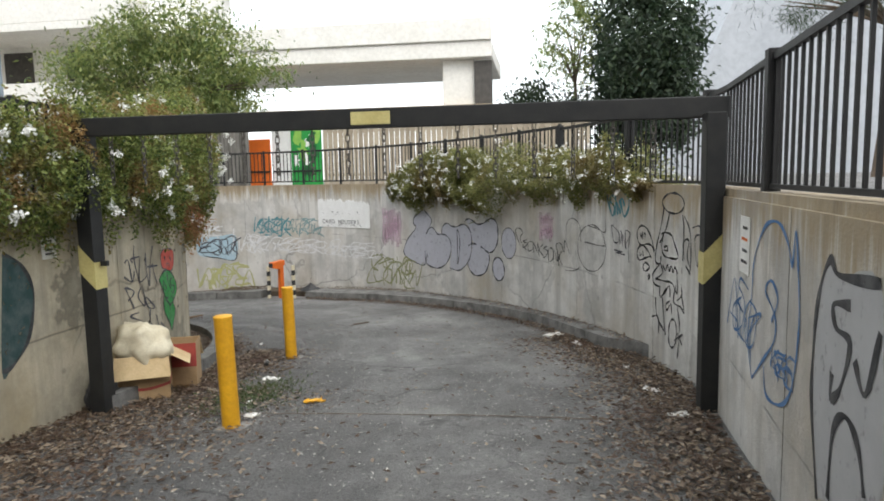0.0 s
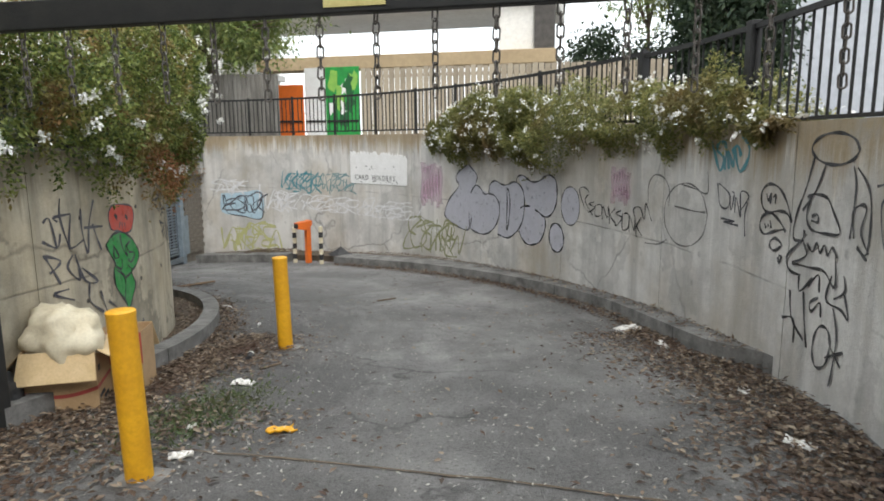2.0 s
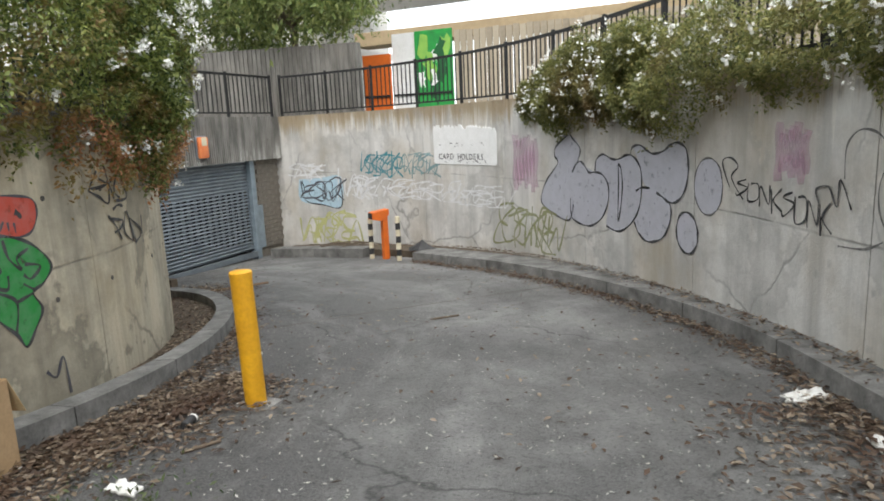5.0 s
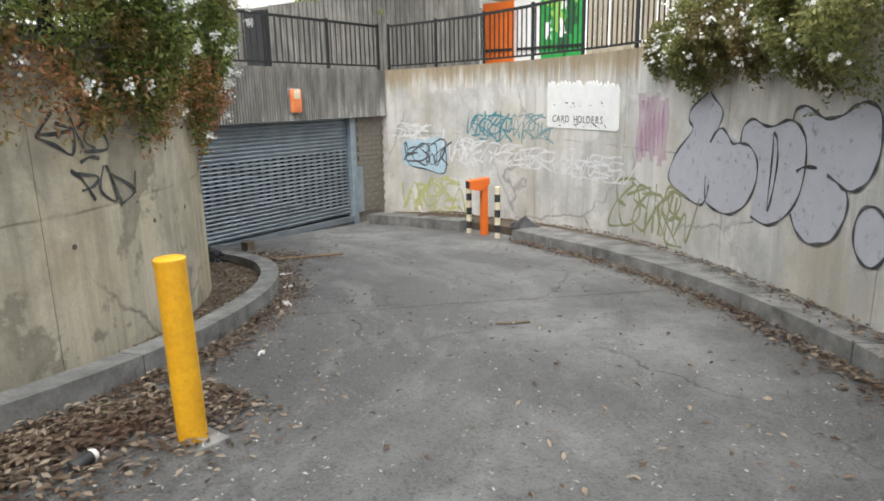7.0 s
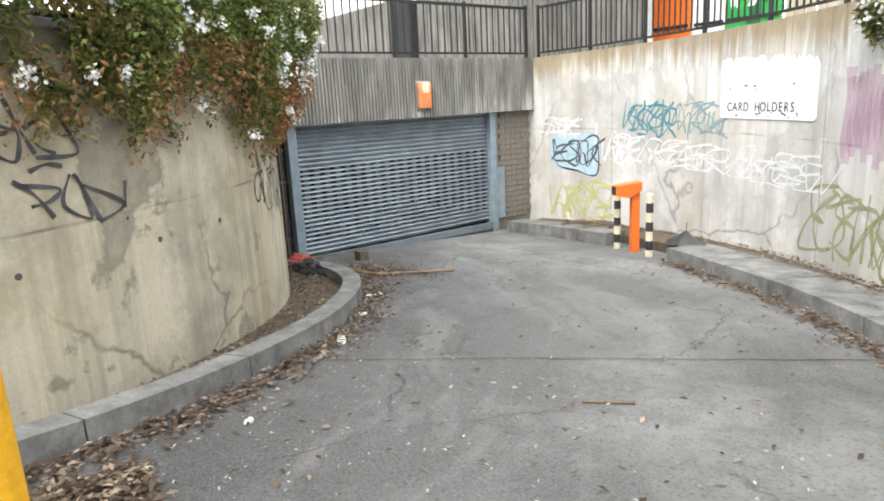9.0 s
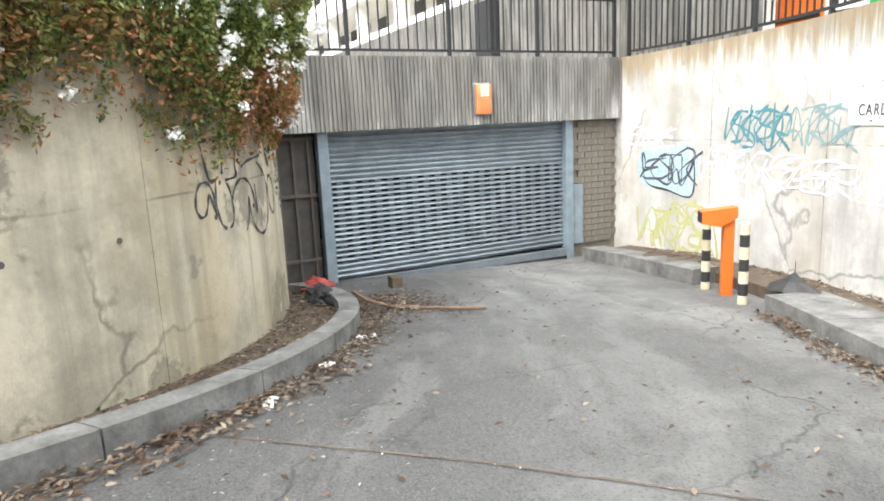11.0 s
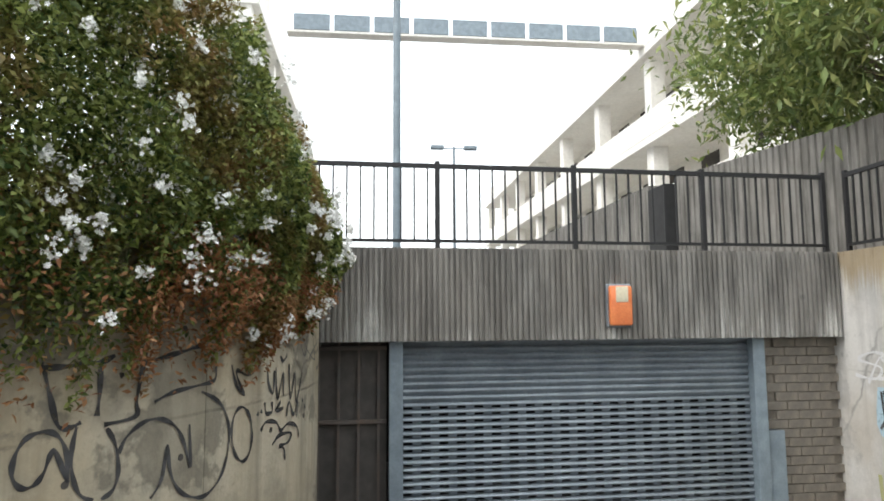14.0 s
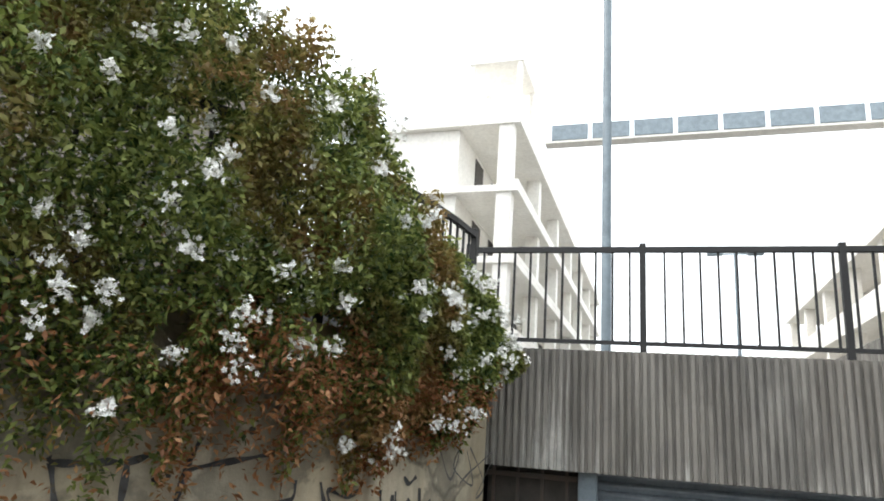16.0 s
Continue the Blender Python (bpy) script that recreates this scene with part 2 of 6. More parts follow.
def add_cyl(bm, a, b, r0, r1=None, n=12):
    a, b = Vector(a), Vector(b)
    r1 = r0 if r1 is None else r1
    q = (b - a).to_track_quat("Z", "Y").to_matrix().to_4x4()
    m = Matrix.Translation((a + b) / 2) @ q
    bmesh.ops.create_cone(bm, cap_ends=True, segments=n, radius1=r0, radius2=r1, depth=(b - a).length, matrix=m)
    return bm


def cyl(a, b, r0, r1=None, n=12):
    return add_cyl(bmesh.new(), a, b, r0, r1, n)


def lathe(profile, n=20):
    """A solid of revolution from (radius, height) pairs."""
    bm = bmesh.new()
    rings = [[bm.verts.new((r * math.cos(2 * math.pi * k / n), r * math.sin(2 * math.pi * k / n), z)) for k in range(n)] for r, z in profile]
    for a, b in zip(rings, rings[1:]):
        for k in range(n):
            bm.faces.new((a[k], a[(k + 1) % n], b[(k + 1) % n], b[k]))
    bm.faces.new(list(reversed(rings[0])))
    bm.faces.new(rings[-1])
    return bm


def tri_mesh(name, verts, faces, material):
    me = bpy.data.meshes.new(name)
    me.from_pydata(verts, [], faces)
    me.materials.append(material)
    me.update()
    return me


# ---- plan ----
WALL_TOP = 1.38
OUT = ((0, 11.24), (4, 11.21), (10, 11.09), (20, 10.95), (30, 10.83), (40, 10.8), (50, 10.88), (62, 11.02), (75, 11.14), (92, 11.2))
KERB_R = ((7, 11.16), (9.3, 11.08), (12, 10.8), (17, 10.68), (24, 10.63), (29, 10.55), (36, 10.43), (45, 10.29), (52, 10.22), (60, 10.15), (68, 10.2), (75, 10.25))
IX, IY, IR = -9.72, 6.5, 5.22        # inner wall
FACE_X, DOOR_Y0, DOOR_Y1 = -9.74, 12.42, 16.42


def lerp_in(table, a):
    """A smooth curve through a table of (angle, radius)."""
    if a <= table[0][0]:
        return table[0][1]
    if a >= table[-1][0]:
        return table[-1][1]
    k = max(i for i in range(len(table) - 1) if table[i][0] <= a)
    p = [table[max(0, min(len(table) - 1, k + d))] for d in (-1, 0, 1, 2)]
    u = (a - p[1][0]) / (p[2][0] - p[1][0])
    v0, v1, v2, v3 = (q[1] for q in p)
    return v1 + 0.5 * u * (v2 - v0 + u * (2 * v0 - 5 * v1 + 4 * v2 - v3 + u * (3 * (v1 - v2) + v3 - v0)))


def floor_z(x, y):
    yy = min(y, 17.0)
    z = 0.034 + 0.0351 * x - 0.12045 * yy + 0.0002 * x * x + 0.002 * x * yy + 0.00329 * yy * yy
    if y < 0:
        z = 0.034 + 0.0351 * x * max(0, 1 + y / 8) - 0.12045 * y
    return min(z, 1.36)


def outer(a, off=0.0):
    """Point of the outer wall's face: a in degrees; below 0 the wall runs straight (one degree is 0.195 m)."""
    if a < 0:
        return Vector((CX + 11.24 - off + 0.085 * 0.195 * max(a, -22), CY + a * 0.195, 0))
    r = lerp_in(OUT, a) - off
    return Vector((CX + r * math.cos(radians(a)), CY + r * math.sin(radians(a)), 0))


def inner(a, off=0.0):
    """Point of the inner wall's face; off is towards the road."""
    if a < 0:
        return Vector((IX + IR + off, IY + a * 0.0911, 0))
    r = IR + off
    return Vector((IX + r * math.cos(radians(a)), IY + r * math.sin(radians(a)), 0))


def face_x(y):
    return FACE_X - 0.045 * (y - 12.4)


def ribbon(bm, pts_a, pts_b, z0a, z1a):
    """A solid strip between two plan lines, with bottom and top heights per station."""
    rows = []
    for p, q, lo, hi in zip(pts_a, pts_b, z0a, z1a):
        rows.append([bm.verts.new((p.x, p.y, lo)), bm.verts.new((p.x, p.y, hi)), bm.verts.new((q.x, q.y, hi)), bm.verts.new((q.x, q.y, lo))])
    for a, b in zip(rows, rows[1:]):
        for k in range(4):
            bm.faces.new((a[k], a[(k + 1) % 4], b[(k + 1) % 4], b[k]))
    bm.faces.new(rows[0])
    bm.faces.new(list(reversed(rows[-1])))
    bmesh.ops.recalc_face_normals(bm, faces=bm.faces)
    return bm


def span(a0, a1, n):
    return [a0 + (a1 - a0) * k / n for k in range(n + 1)]


# ---- ramp, ground and retaining walls ----
def build_ramp():
    xs, ys = np.arange(-10.6, 2.6, 0.3), np.arange(-14.0, 18.6, 0.3)
    verts = [(x, y, floor_z(x, y) + 0.006 * noise.noise((x * 0.9, y * 0.9, 0))) for y in ys for x in xs]
    n = len(xs)
    faces = [(j * n + i, j * n + i + 1, (j + 1) * n + i + 1, (j + 1) * n + i) for j in range(len(ys) - 1) for i in range(n - 1)]
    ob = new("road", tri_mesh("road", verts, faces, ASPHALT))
    smooth(ob)
    tagged(ob, "worn grey asphalt ramp with pale chips and stains", "road", kind="structure")


build_ramp()


def build_ground():
    bm = bmesh.new()
    hole = [outer(a, -0.2) for a in span(-100, 91, 60)]
    hole += [Vector((face_x(17.4) - 0.2, 17.6, 0)), Vector((face_x(11.3) - 0.2, 11.3, 0))]
    hole += [inner(a, -0.2) for a in span(84, -200, 50)]
    rim = [Vector((sx * 400, sy * 400, 0)) for sx, sy in ((-1, -1), (1, -1), (1, 1), (-1, 1))]
    for loop in (hole, rim):
        vs = [bm.verts.new((p.x, p.y, 1.33)) for p in loop]
        for i in range(len(vs)):
            bm.edges.new((vs[i], vs[(i + 1) % len(vs)]))
    bmesh.ops.triangle_fill(bm, use_beauty=True, edges=bm.edges[:])
    for f in bm.faces:
        f.normal_update()
        if f.normal.z < 0:
            f.normal_flip()
    tagged(part("ground", bm, ASPHALT), "grey paved ground around the sunken ramp", "ground", kind="structure")


build_ground()


def curved_wall(name, line, edges, thick, z0, z1, material, label, lip=0.0):
    """A retaining wall cast in panels, with narrow upright joints between them."""
    base = [line(a, -0.03) for a in span(edges[0], edges[-1], 80)]
    back = [line(a, -thick) for a in span(edges[0], edges[-1], 80)]
    bm = ribbon(bmesh.new(), base, back, [z0] * 81, [z1 - 0.01] * 81)
    wall = tagged(part(name, bm, material), label, "wall", kind="structure")
    for k, (a0, a1) in enumerate(zip(edges, edges[1:])):
        gap = 0.03 if a0 >= 0 else 0.04
        st = span(a0 + gap, a1 - gap, max(4, int((a1 - a0) / 1.5)))
        b = ribbon(bmesh.new(), [line(a, 0) for a in st], [line(a, -0.028) for a in st], [z0] * len(st), [z1 - (0.07 if a1 < 0 and line is outer else 0)] * len(st))
        part("panel", b, material, wall)
    return wall


curved_wall("wall_outer", outer, [-100, -70, -44, -26, -13, -1.5, 8, 20, 33, 46, 58, 70, 81, 93], 0.28, -2.0, WALL_TOP, CONC,
            "stained grey concrete retaining wall sprayed with graffiti")
curved_wall("wall_inner", inner, [-200, -120, -70, -32, 0, 22, 46, 64, 87.5], 0.28, -2.0, 1.2, CONC_LEFT,
            "curved tan concrete retaining wall with drips and tags")


def tie_holes():
    """Small formwork holes left in the inner wall."""
    wall = bpy.data.objects["wall_inner"]
    for k in range(9):
        for z in (-0.12, 0.62):
            a = 6 + k * 9.3 + (1.5 if k % 2 else 0)
            p, n = inner(a, 0.0), (inner(a, 1) - inner(a, 0)).normalized()
            part("tie_hole", cyl((p.x - n.x * 0.01, p.y - n.y * 0.01, z), (p.x + n.x * 0.003, p.y + n.y * 0.003, z), 0.022, 0.02, 10), SHADE, wall)


tie_holes()


# ---- kerbs ----
def build_kerb(name, line, edges, wide, high, label):
    k0 = thing(name, label, "kerb", kind="structure")
    for a0, a1 in zip(edges, edges[1:]):
        st = span(a0 + 0.06, a1 - 0.06, 8)
        f, b = [line(a, 0) for a in st], [line(a, wide) for a in st]
        bm = ribbon(bmesh.new(), f, b, [floor_z(p.x, p.y) - 0.15 for p in f], [floor_z(p.x, p.y) + high for p in f])
        part("kerb_stone", bm, KERB, k0)
    return k0


def kerb_line(a, off=0.0):
    r = lerp_in(KERB_R, a) + off
    return Vector((CX + r * math.cos(radians(a)), CY + r * math.sin(radians(a)), 0))


build_kerb("kerb_outer", kerb_line, [8.2, 15, 23, 31, 39, 47, 55, 61, 67], 0.58, 0.16, "grey concrete kerb following the outer wall")
ISLE = ((-60, 0.33), (0, 0.34), (12, 0.4), (24, 0.47), (38, 0.57), (52, 0.71), (64, 0.78), (71, 0.72), (77, 0.58), (81, 0.4), (84, 0.2))


def isle_line(a, off=0.0):
    return inner(a, lerp_in(ISLE, a) - off)


build_kerb("kerb_island", isle_line, [-8, 0, 12, 24, 36, 47, 57, 66, 74, 80, 84], 0.2, 0.17, "curved grey concrete kerb at the inner wall's foot")


def build_beds():
    st = span(8, 90, 60)
    f = [kerb_line(a, 0.2) if a < 66 else outer(a, 0.62) for a in st]
    b = [outer(a, -0.02) for a in st]
    bm = ribbon(bmesh.new(), f, b, [-2.0] * 61, [floor_z(p.x, p.y) + 0.13 for p in f])
    tagged(part("bed_outer", bm, SOIL), "dirt and dead leaves behind the kerb", "soil", kind="structure")
    st = span(-8, 84, 60)
    f, b = [isle_line(a, 0.14) for a in st], [inner(a, -0.02) for a in st]
    bm = ribbon(bmesh.new(), f, b, [-2.0] * 61, [floor_z(p.x, p.y) + 0.05 for p in f])
    tagged(part("bed_island", bm, SOIL), "dark soil gutter behind the curved kerb", "soil", kind="structure")


build_beds()


def short_kerb():
    k = thing("kerb_corner", "broken grey concrete kerb between shutter and card reader", "kerb", kind="structure")
    for x0, x1, y0, y1 in ((-9.75, -8.5, 16.42, 16.30), (-8.47, -7.12, 16.28, 16.02)):
        p = [Vector((x0 + (x1 - x0) * u, y0 + (y1 - y0) * u, 0)) for u in (0, 0.5, 1)]
        q = [v + Vector((0.06, 0.36, 0)) for v in p]
        part("kerb_stone", ribbon(bmesh.new(), p, q, [-2.0] * 3, [floor_z(v.x, v.y) + 0.19 for v in p]), KERB, k)


short_kerb()


# ---- garage front ----
def build_facade():
    y0, y1 = 11.35, 17.34
    n = int((y1 - y0) / 0.058)
    bm = bmesh.new()
    z0, z1 = 0.45, WALL_TOP
    ring = []
    for k in range(n):
        y = y0 + (y1 - y0) * k / n
        w = (y1 - y0) / n
        for u, d in ((0.08, 0.0), (0.2, 0.022), (0.68, 0.022), (0.8, 0.0)):
            ring.append((face_x(y) + d + 0.004 * noise.noise((y * 3, u, 0)), y + u * w))
    back = -0.45
    cols = [[bm.verts.new((x, y, z0)), bm.verts.new((x, y, z1)), bm.verts.new((x + back, y, z1)), bm.verts.new((x + back, y, z0))] for x, y in ring]
    for a, b in zip(cols, cols[1:]):
        for k in range(4):
            bm.faces.new((a[k], a[(k + 1) % 4], b[(k + 1) % 4], b[k]))
    bm.faces.new(cols[0])
    bm.faces.new(cols[-1])
    bmesh.ops.recalc_face_normals(bm, faces=bm.faces)
    tagged(part("wall_lintel", bm, RIBBED), "ribbed weathered concrete lintel beam over the garage entrance", "wall", kind="structure")
    # closed garage behind; its walls are near-black to put the shade into the colour
    g = thing("wall_garage", "garage interior walls coloured near-black as shade behind the shutter", "wall", kind="structure")
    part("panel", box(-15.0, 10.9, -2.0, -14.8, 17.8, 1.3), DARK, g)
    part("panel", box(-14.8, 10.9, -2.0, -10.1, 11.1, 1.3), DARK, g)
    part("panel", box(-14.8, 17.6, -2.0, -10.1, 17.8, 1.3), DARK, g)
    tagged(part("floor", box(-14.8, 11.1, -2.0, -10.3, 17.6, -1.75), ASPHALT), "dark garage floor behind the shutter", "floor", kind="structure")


build_facade()


def build_shutter():
    door = thing("roller_door", "blue-grey metal roller shutter with perforated slats, closed", "garage door")
    y0, y1, zt, zb = DOOR_Y0 + 0.1, DOOR_Y1 - 0.1, 0.46, -1.56
    dx = -0.22

    def at(y, z, d=0.0):
        return (face_x(y) + dx + d, y, z)
    # corrugated solid slats above, bottom rail sloping with the floor
    h = 0.0705
    rows = int((zt - zb) / h)
    for k in range(rows):
        z1 = zt - k * h
        solid = k < 9 or k >= rows - 3
        bm = bmesh.new()
        prof = ((0.0, 0.0), (0.010, 0.016), (0.024, 0.026), (0.036, 0.024), (0.062, 0.002), (0.0705, -0.004))
        if solid:
            for (za, da), (zb2, db) in zip(prof, prof[1:]):
                bm.faces.new([bm.verts.new(at(y0, z1 - za, da)), bm.verts.new(at(y1, z1 - za, da)), bm.verts.new(at(y1, z1 - zb2, db)), bm.verts.new(at(y0, z1 - zb2, db))])
        else:
            # a slat with a row of open slots under its rounded nose
            for (za, da), (zb2, db) in zip(prof[:4], prof[1:4]):
                bm.faces.new([bm.verts.new(at(y0, z1 - za, da)), bm.verts.new(at(y1, z1 - za, da)), bm.verts.new(at(y1, z1 - zb2, db)), bm.verts.new(at(y0, z1 - zb2, db))])
            bm.faces.new([bm.verts.new(at(y0, z1 - 0.062, 0.002)), bm.verts.new(at(y1, z1 - 0.062, 0.002)), bm.verts.new(at(y1, z1 - 0.0705, -0.004)), bm.verts.new(at(y0, z1 - 0.0705, -0.004))])
            pitch = 0.182
            y = y0 - pitch + 0.1
            while y < y1:
                a, b = max(y0, y), min(y1, y + 0.088)
                if b > a:
                    bm.faces.new([bm.verts.new(at(a, z1 - 0.036, 0.024)), bm.verts.new(at(b, z1 - 0.036, 0.024)), bm.verts.new(at(b, z1 - 0.062, 0.002)), bm.verts.new(at(a, z1 - 0.062, 0.002))])
                y += pitch
        part("slat", bm, GALV, door)
    bm = bmesh.new()
    for k in range(1):
        add_box(bm, face_x(14.4) + dx - 0.03, y0, zb - 0.10, face_x(14.4) + dx + 0.04, y1, zb + 0.02, 0.008)
    part("bottom_rail", bm, GALV, door)
    for y in (y0, y1):
        s = -1 if y == y0 else 1
        part("jamb", box(face_x(y) - 0.27, min(y, y + s * 0.14), -1.8, face_x(y) - 0.1, max(y, y + s * 0.14), 0.449, 0.008), JAMB, door, "blue-grey steel jamb")
    part("side_panel", box(face_x(16.6) - 0.2, 16.462, -1.5, face_x(16.6) - 0.12, 16.66, -0.55, 0.006), JAMB, door, "blue-grey steel cover plate")


build_shutter()


def build_block_wall():
    w = tagged(part("wall_block", box(-10.4, 16.47, -1.9, -10.12, 17.5, 0.45), BLOCK), "grey block wall beside the shutter", "wall", kind="structure")
    bm = box(-0.02, 0.004, 0.004, 0.02, 0.256, 0.094, 0.004)
    me = mesh_data("block", bm, BLOCK)
    rows = 20
    for j in range(rows):
        for i in range(4):
            y = 16.47 + i * 0.26 - (0.13 if j % 2 else 0)
            if y < 16.46 or y > 17.16:
                continue
            ob = new("block", me)
            ob.parent = w
            ob.location = (-10.105, y, -1.52 + j * 0.098)
    return w


build_block_wall()


GRATE = plain("rusty_grate_steel", (0.10, 0.095, 0.09), (0.14, 0.10, 0.075), 0.7)


def build_grille():
    g = thing("security_grille", "dark rusty steel grille beside the shutter", "grille")
    y0, y1 = 11.62, 12.36
    for z in (-1.2, -0.35, 0.38):
        part("rail", box(-10.0, y0, z - 0.02, -9.96, y1, z + 0.02, 0.004), GRATE, g)
    for k in range(4):
        y = y0 + 0.06 + k * 0.2
        part("bar", box(-9.99, y - 0.012, -1.7, -9.965, y + 0.012, 0.44), GRATE, g)
    part("backing_mesh", box(-10.04, y0, -1.75, -10.02, y1, 0.44), SHADE, g)


build_grille()


# ---- railings ----
def rail_run(name, pts, z0, z1, posts, label, post_w=0.045, bar_gap=0.12, bar_r=0.009):
    """A steel fence along a plan line: posts, two rails and upright bars."""
    f = thing(name, label, "fence")
    seg = [(Vector(b) - Vector(a)).length for a, b in zip(pts, pts[1:])]
    total = sum(seg)

    def at(d):
        for (a, b), s in zip(zip(pts, pts[1:]), seg):
            if d <= s or (b is pts[-1]):
                return Vector(a) + (Vector(b) - Vector(a)) * (d / s)
            d -= s
    n = int(total / 0.4)
    for z, h in ((z1, 0.045), (z0 + 0.10, 0.03)):
        st = [at(total * k / n) for k in range(n + 1)]
        nrm = []
        for k in range(n + 1):
            t = (st[min(n, k + 1)] - st[max(0, k - 1)]).normalized()
            nrm.append(Vector((-t.y, t.x, 0)) * 0.022)
        bm = ribbon(bmesh.new(), [p + q for p, q in zip(st, nrm)], [p - q for p, q in zip(st, nrm)], [z - h] * (n + 1), [z] * (n + 1))
        part("rail", bm, BLACK, f)
    pm = mesh_data("post", box(-post_w / 2, -post_w / 2, z0 - 0.06, post_w / 2, post_w / 2, z1 + 0.03, 0.004), BLACK)
    fm = mesh_data("bar", box(-bar_r, -bar_r, z0 + 0.07, bar_r, bar_r, z1 - 0.02), BLACK)
    for k in range(posts + 1):
        p, q = at(total * k / posts), at(max(0, total * k / posts - 0.1))
        ob = new("post", pm)
        ob.parent, ob.location = f, (p.x, p.y, 0)
        t = at(min(total, total * k / posts + 0.1)) - q
        ob.rotation_euler.z = math.atan2(t.y, t.x)
    nb = int(total / bar_gap)
    for k in range(1, nb):
        d = total * k / nb
        if min(abs(d - total * j / posts) for j in range(posts + 1)) < 0.05:
            continue
        p = at(d)
        ob = new("bar", fm)
        ob.parent, ob.location = f, (p.x, p.y, 0)
    return f


rail_run("fence", [outer(a, -0.12) for a in span(91, 24, 50)], WALL_TOP, 2.27, 10, "black steel bar fence on the retaining wall")
rail_run("fence", [outer(a, -0.12) for a in span(24, -62, 50)], 1.32, 2.24, 8, "tall black steel fence with heavy posts on the retaining wall", 0.1, 0.135, 0.009)
rail_run("fence", [Vector((face_x(17.3) - 0.12, 17.3, 0)), Vector((face_x(11.4) - 0.12, 11.4, 0))], WALL_TOP, 2.27, 4, "black steel bar fence on the ribbed lintel", 0.05, 0.135)
rail_run("fence", [inner(a, -0.14) for a in span(86, -70, 50)], 1.2, 2.27, 8, "black steel bar fence overgrown by a vine")


# ---- height bar ----
def build_height_bar():
    b = thing("height_bar", "black steel height-limit bar on two posts with hanging chains", "height barrier")
    lx, ly, rx, ry = -4.24, 5.75, 1.385, 5.6
    for x, y in ((lx, ly), (rx, ry)):
        z = floor_z(x, y)
        post = part("post", box(x - 0.075, y - 0.085, z - 0.1, x + 0.075, y + 0.085, 1.97, 0.006), BAR, b)
        bm = bmesh.new()
        for k, (px, py) in enumerate(((-0.079, -0.089), (0.079, -0.089), (0.079, 0.089), (-0.079, 0.089))):
            bm.verts.new((x + px, y + py, (0.5 if x < 0 else 0.6) + (0.17 if (px > 0) == (x > 0) else 0)))
        lo = list(bm.verts)
        hi = [bm.verts.new(v.co + Vector((0, 0, 0.26))) for v in lo]
        for k in range(4):
            bm.faces.new((lo[k], lo[(k + 1) % 4], hi[(k + 1) % 4], hi[k]))
        part("band", bm, BAND, post, "faded yellow warning band")
        part("bracket", box(x + 0.09, y - 0.02, 0.72, x + 0.16, y + 0.02, 0.77, 0.004), BAR, post)
    part("beam", box(lx - 0.12, ly - 0.07, 1.94, rx + 0.14, ry + 0.17, 2.11, 0.008), BAR, b)
    part("label_plate", box(-1.62, ly - 0.076, 1.97, -1.27, ly - 0.071, 2.08, 0.0), BAND, b, "worn yellow label")
    link = bmesh.new()
    n, mseg = 14, 6
    ring = []
    for k in range(n):
        a = 2 * math.pi * k / n
        cx, cz = 0.018 * math.cos(a), 0.018 * math.sin(a) + (0.017 if math.sin(a) > 0 else -0.017)
        row = []
        for j in range(mseg):
            u = 2 * math.pi * j / mseg
            row.append(link.verts.new((cx + 0.0055 * math.cos(u) * math.cos(a), 0.0055 * math.sin(u), cz + 0.0055 * math.cos(u) * math.sin(a))))
        ring.append(row)
    for k in range(n):
        for j in range(mseg):
            link.faces.new((ring[k][j], ring[(k + 1) % n][j], ring[(k + 1) % n][(j + 1) % mseg], ring[k][(j + 1) % mseg]))
    me = mesh_data("link", link, CHAIN)
    for i in range(16):
        x = lx + 0.3 + i * 0.325
        c = new("chain")
        c.parent = b
        c.location = (x, 5.72, 1.945)
        for k in range(8):
            o = new("link", me)
            o.parent = c
            o.location = (0, 0, -0.03 - k * 0.056)
            o.rotation_euler = (0.05 * math.sin(k * 2.1 + i), 0, (k % 2) * math.pi / 2 + 0.3 * i)
    return b


build_height_bar()


# ---- bollards, card reader ----
def bollard(x, y, high, lean):
    z = floor_z(x, y)
    b = thing("bollard", "yellow painted steel bollard with a capped top", "bollard", "yellow bollards", at=pose(x, y, z, lean[0], lean[1], 0))
    smooth(part("tube", lathe(((0.076, -0.05), (0.076, high - 0.03)), 28), YELLOW, b))
    smooth(part("cap", lathe(((0.079, high - 0.03), (0.079, high - 0.006), (0.072, high), (0.02, high + 0.002)), 28), YELLOW, b))
    part("footing", box(-0.13, -0.12, -0.05, 0.15, 0.12, 0.012, 0.006), KERB, b, "rough concrete footing")


bollard(-2.65, 5.22, 0.99, (0.5, -1.2))
bollard(-3.355, 8.44, 0.99, (0.5, -1.0))


def striped_post(x, y, high):
    z = floor_z(x, y)
    p = thing("striped_post", "black and cream striped guard post beside the card reader", "bollard", "striped guard posts", at=pose(x, y, z, 0, 0, 0))
    n = 7
    for k in range(n):
        a, b = -0.03 + (high + 0.03) * k / n, -0.03 + (high + 0.03) * (k + 1) / n
        smooth(part("stripe", lathe(((0.047, a), (0.047, b - 0.012 if k == n - 1 else b), (0.035 if k == n - 1 else 0.047, b)), 20), CREAM if k % 2 == 0 else INK, p))


striped_post(-6.86, 15.95, 0.82)
striped_post(-6.07, 15.62, 0.84)


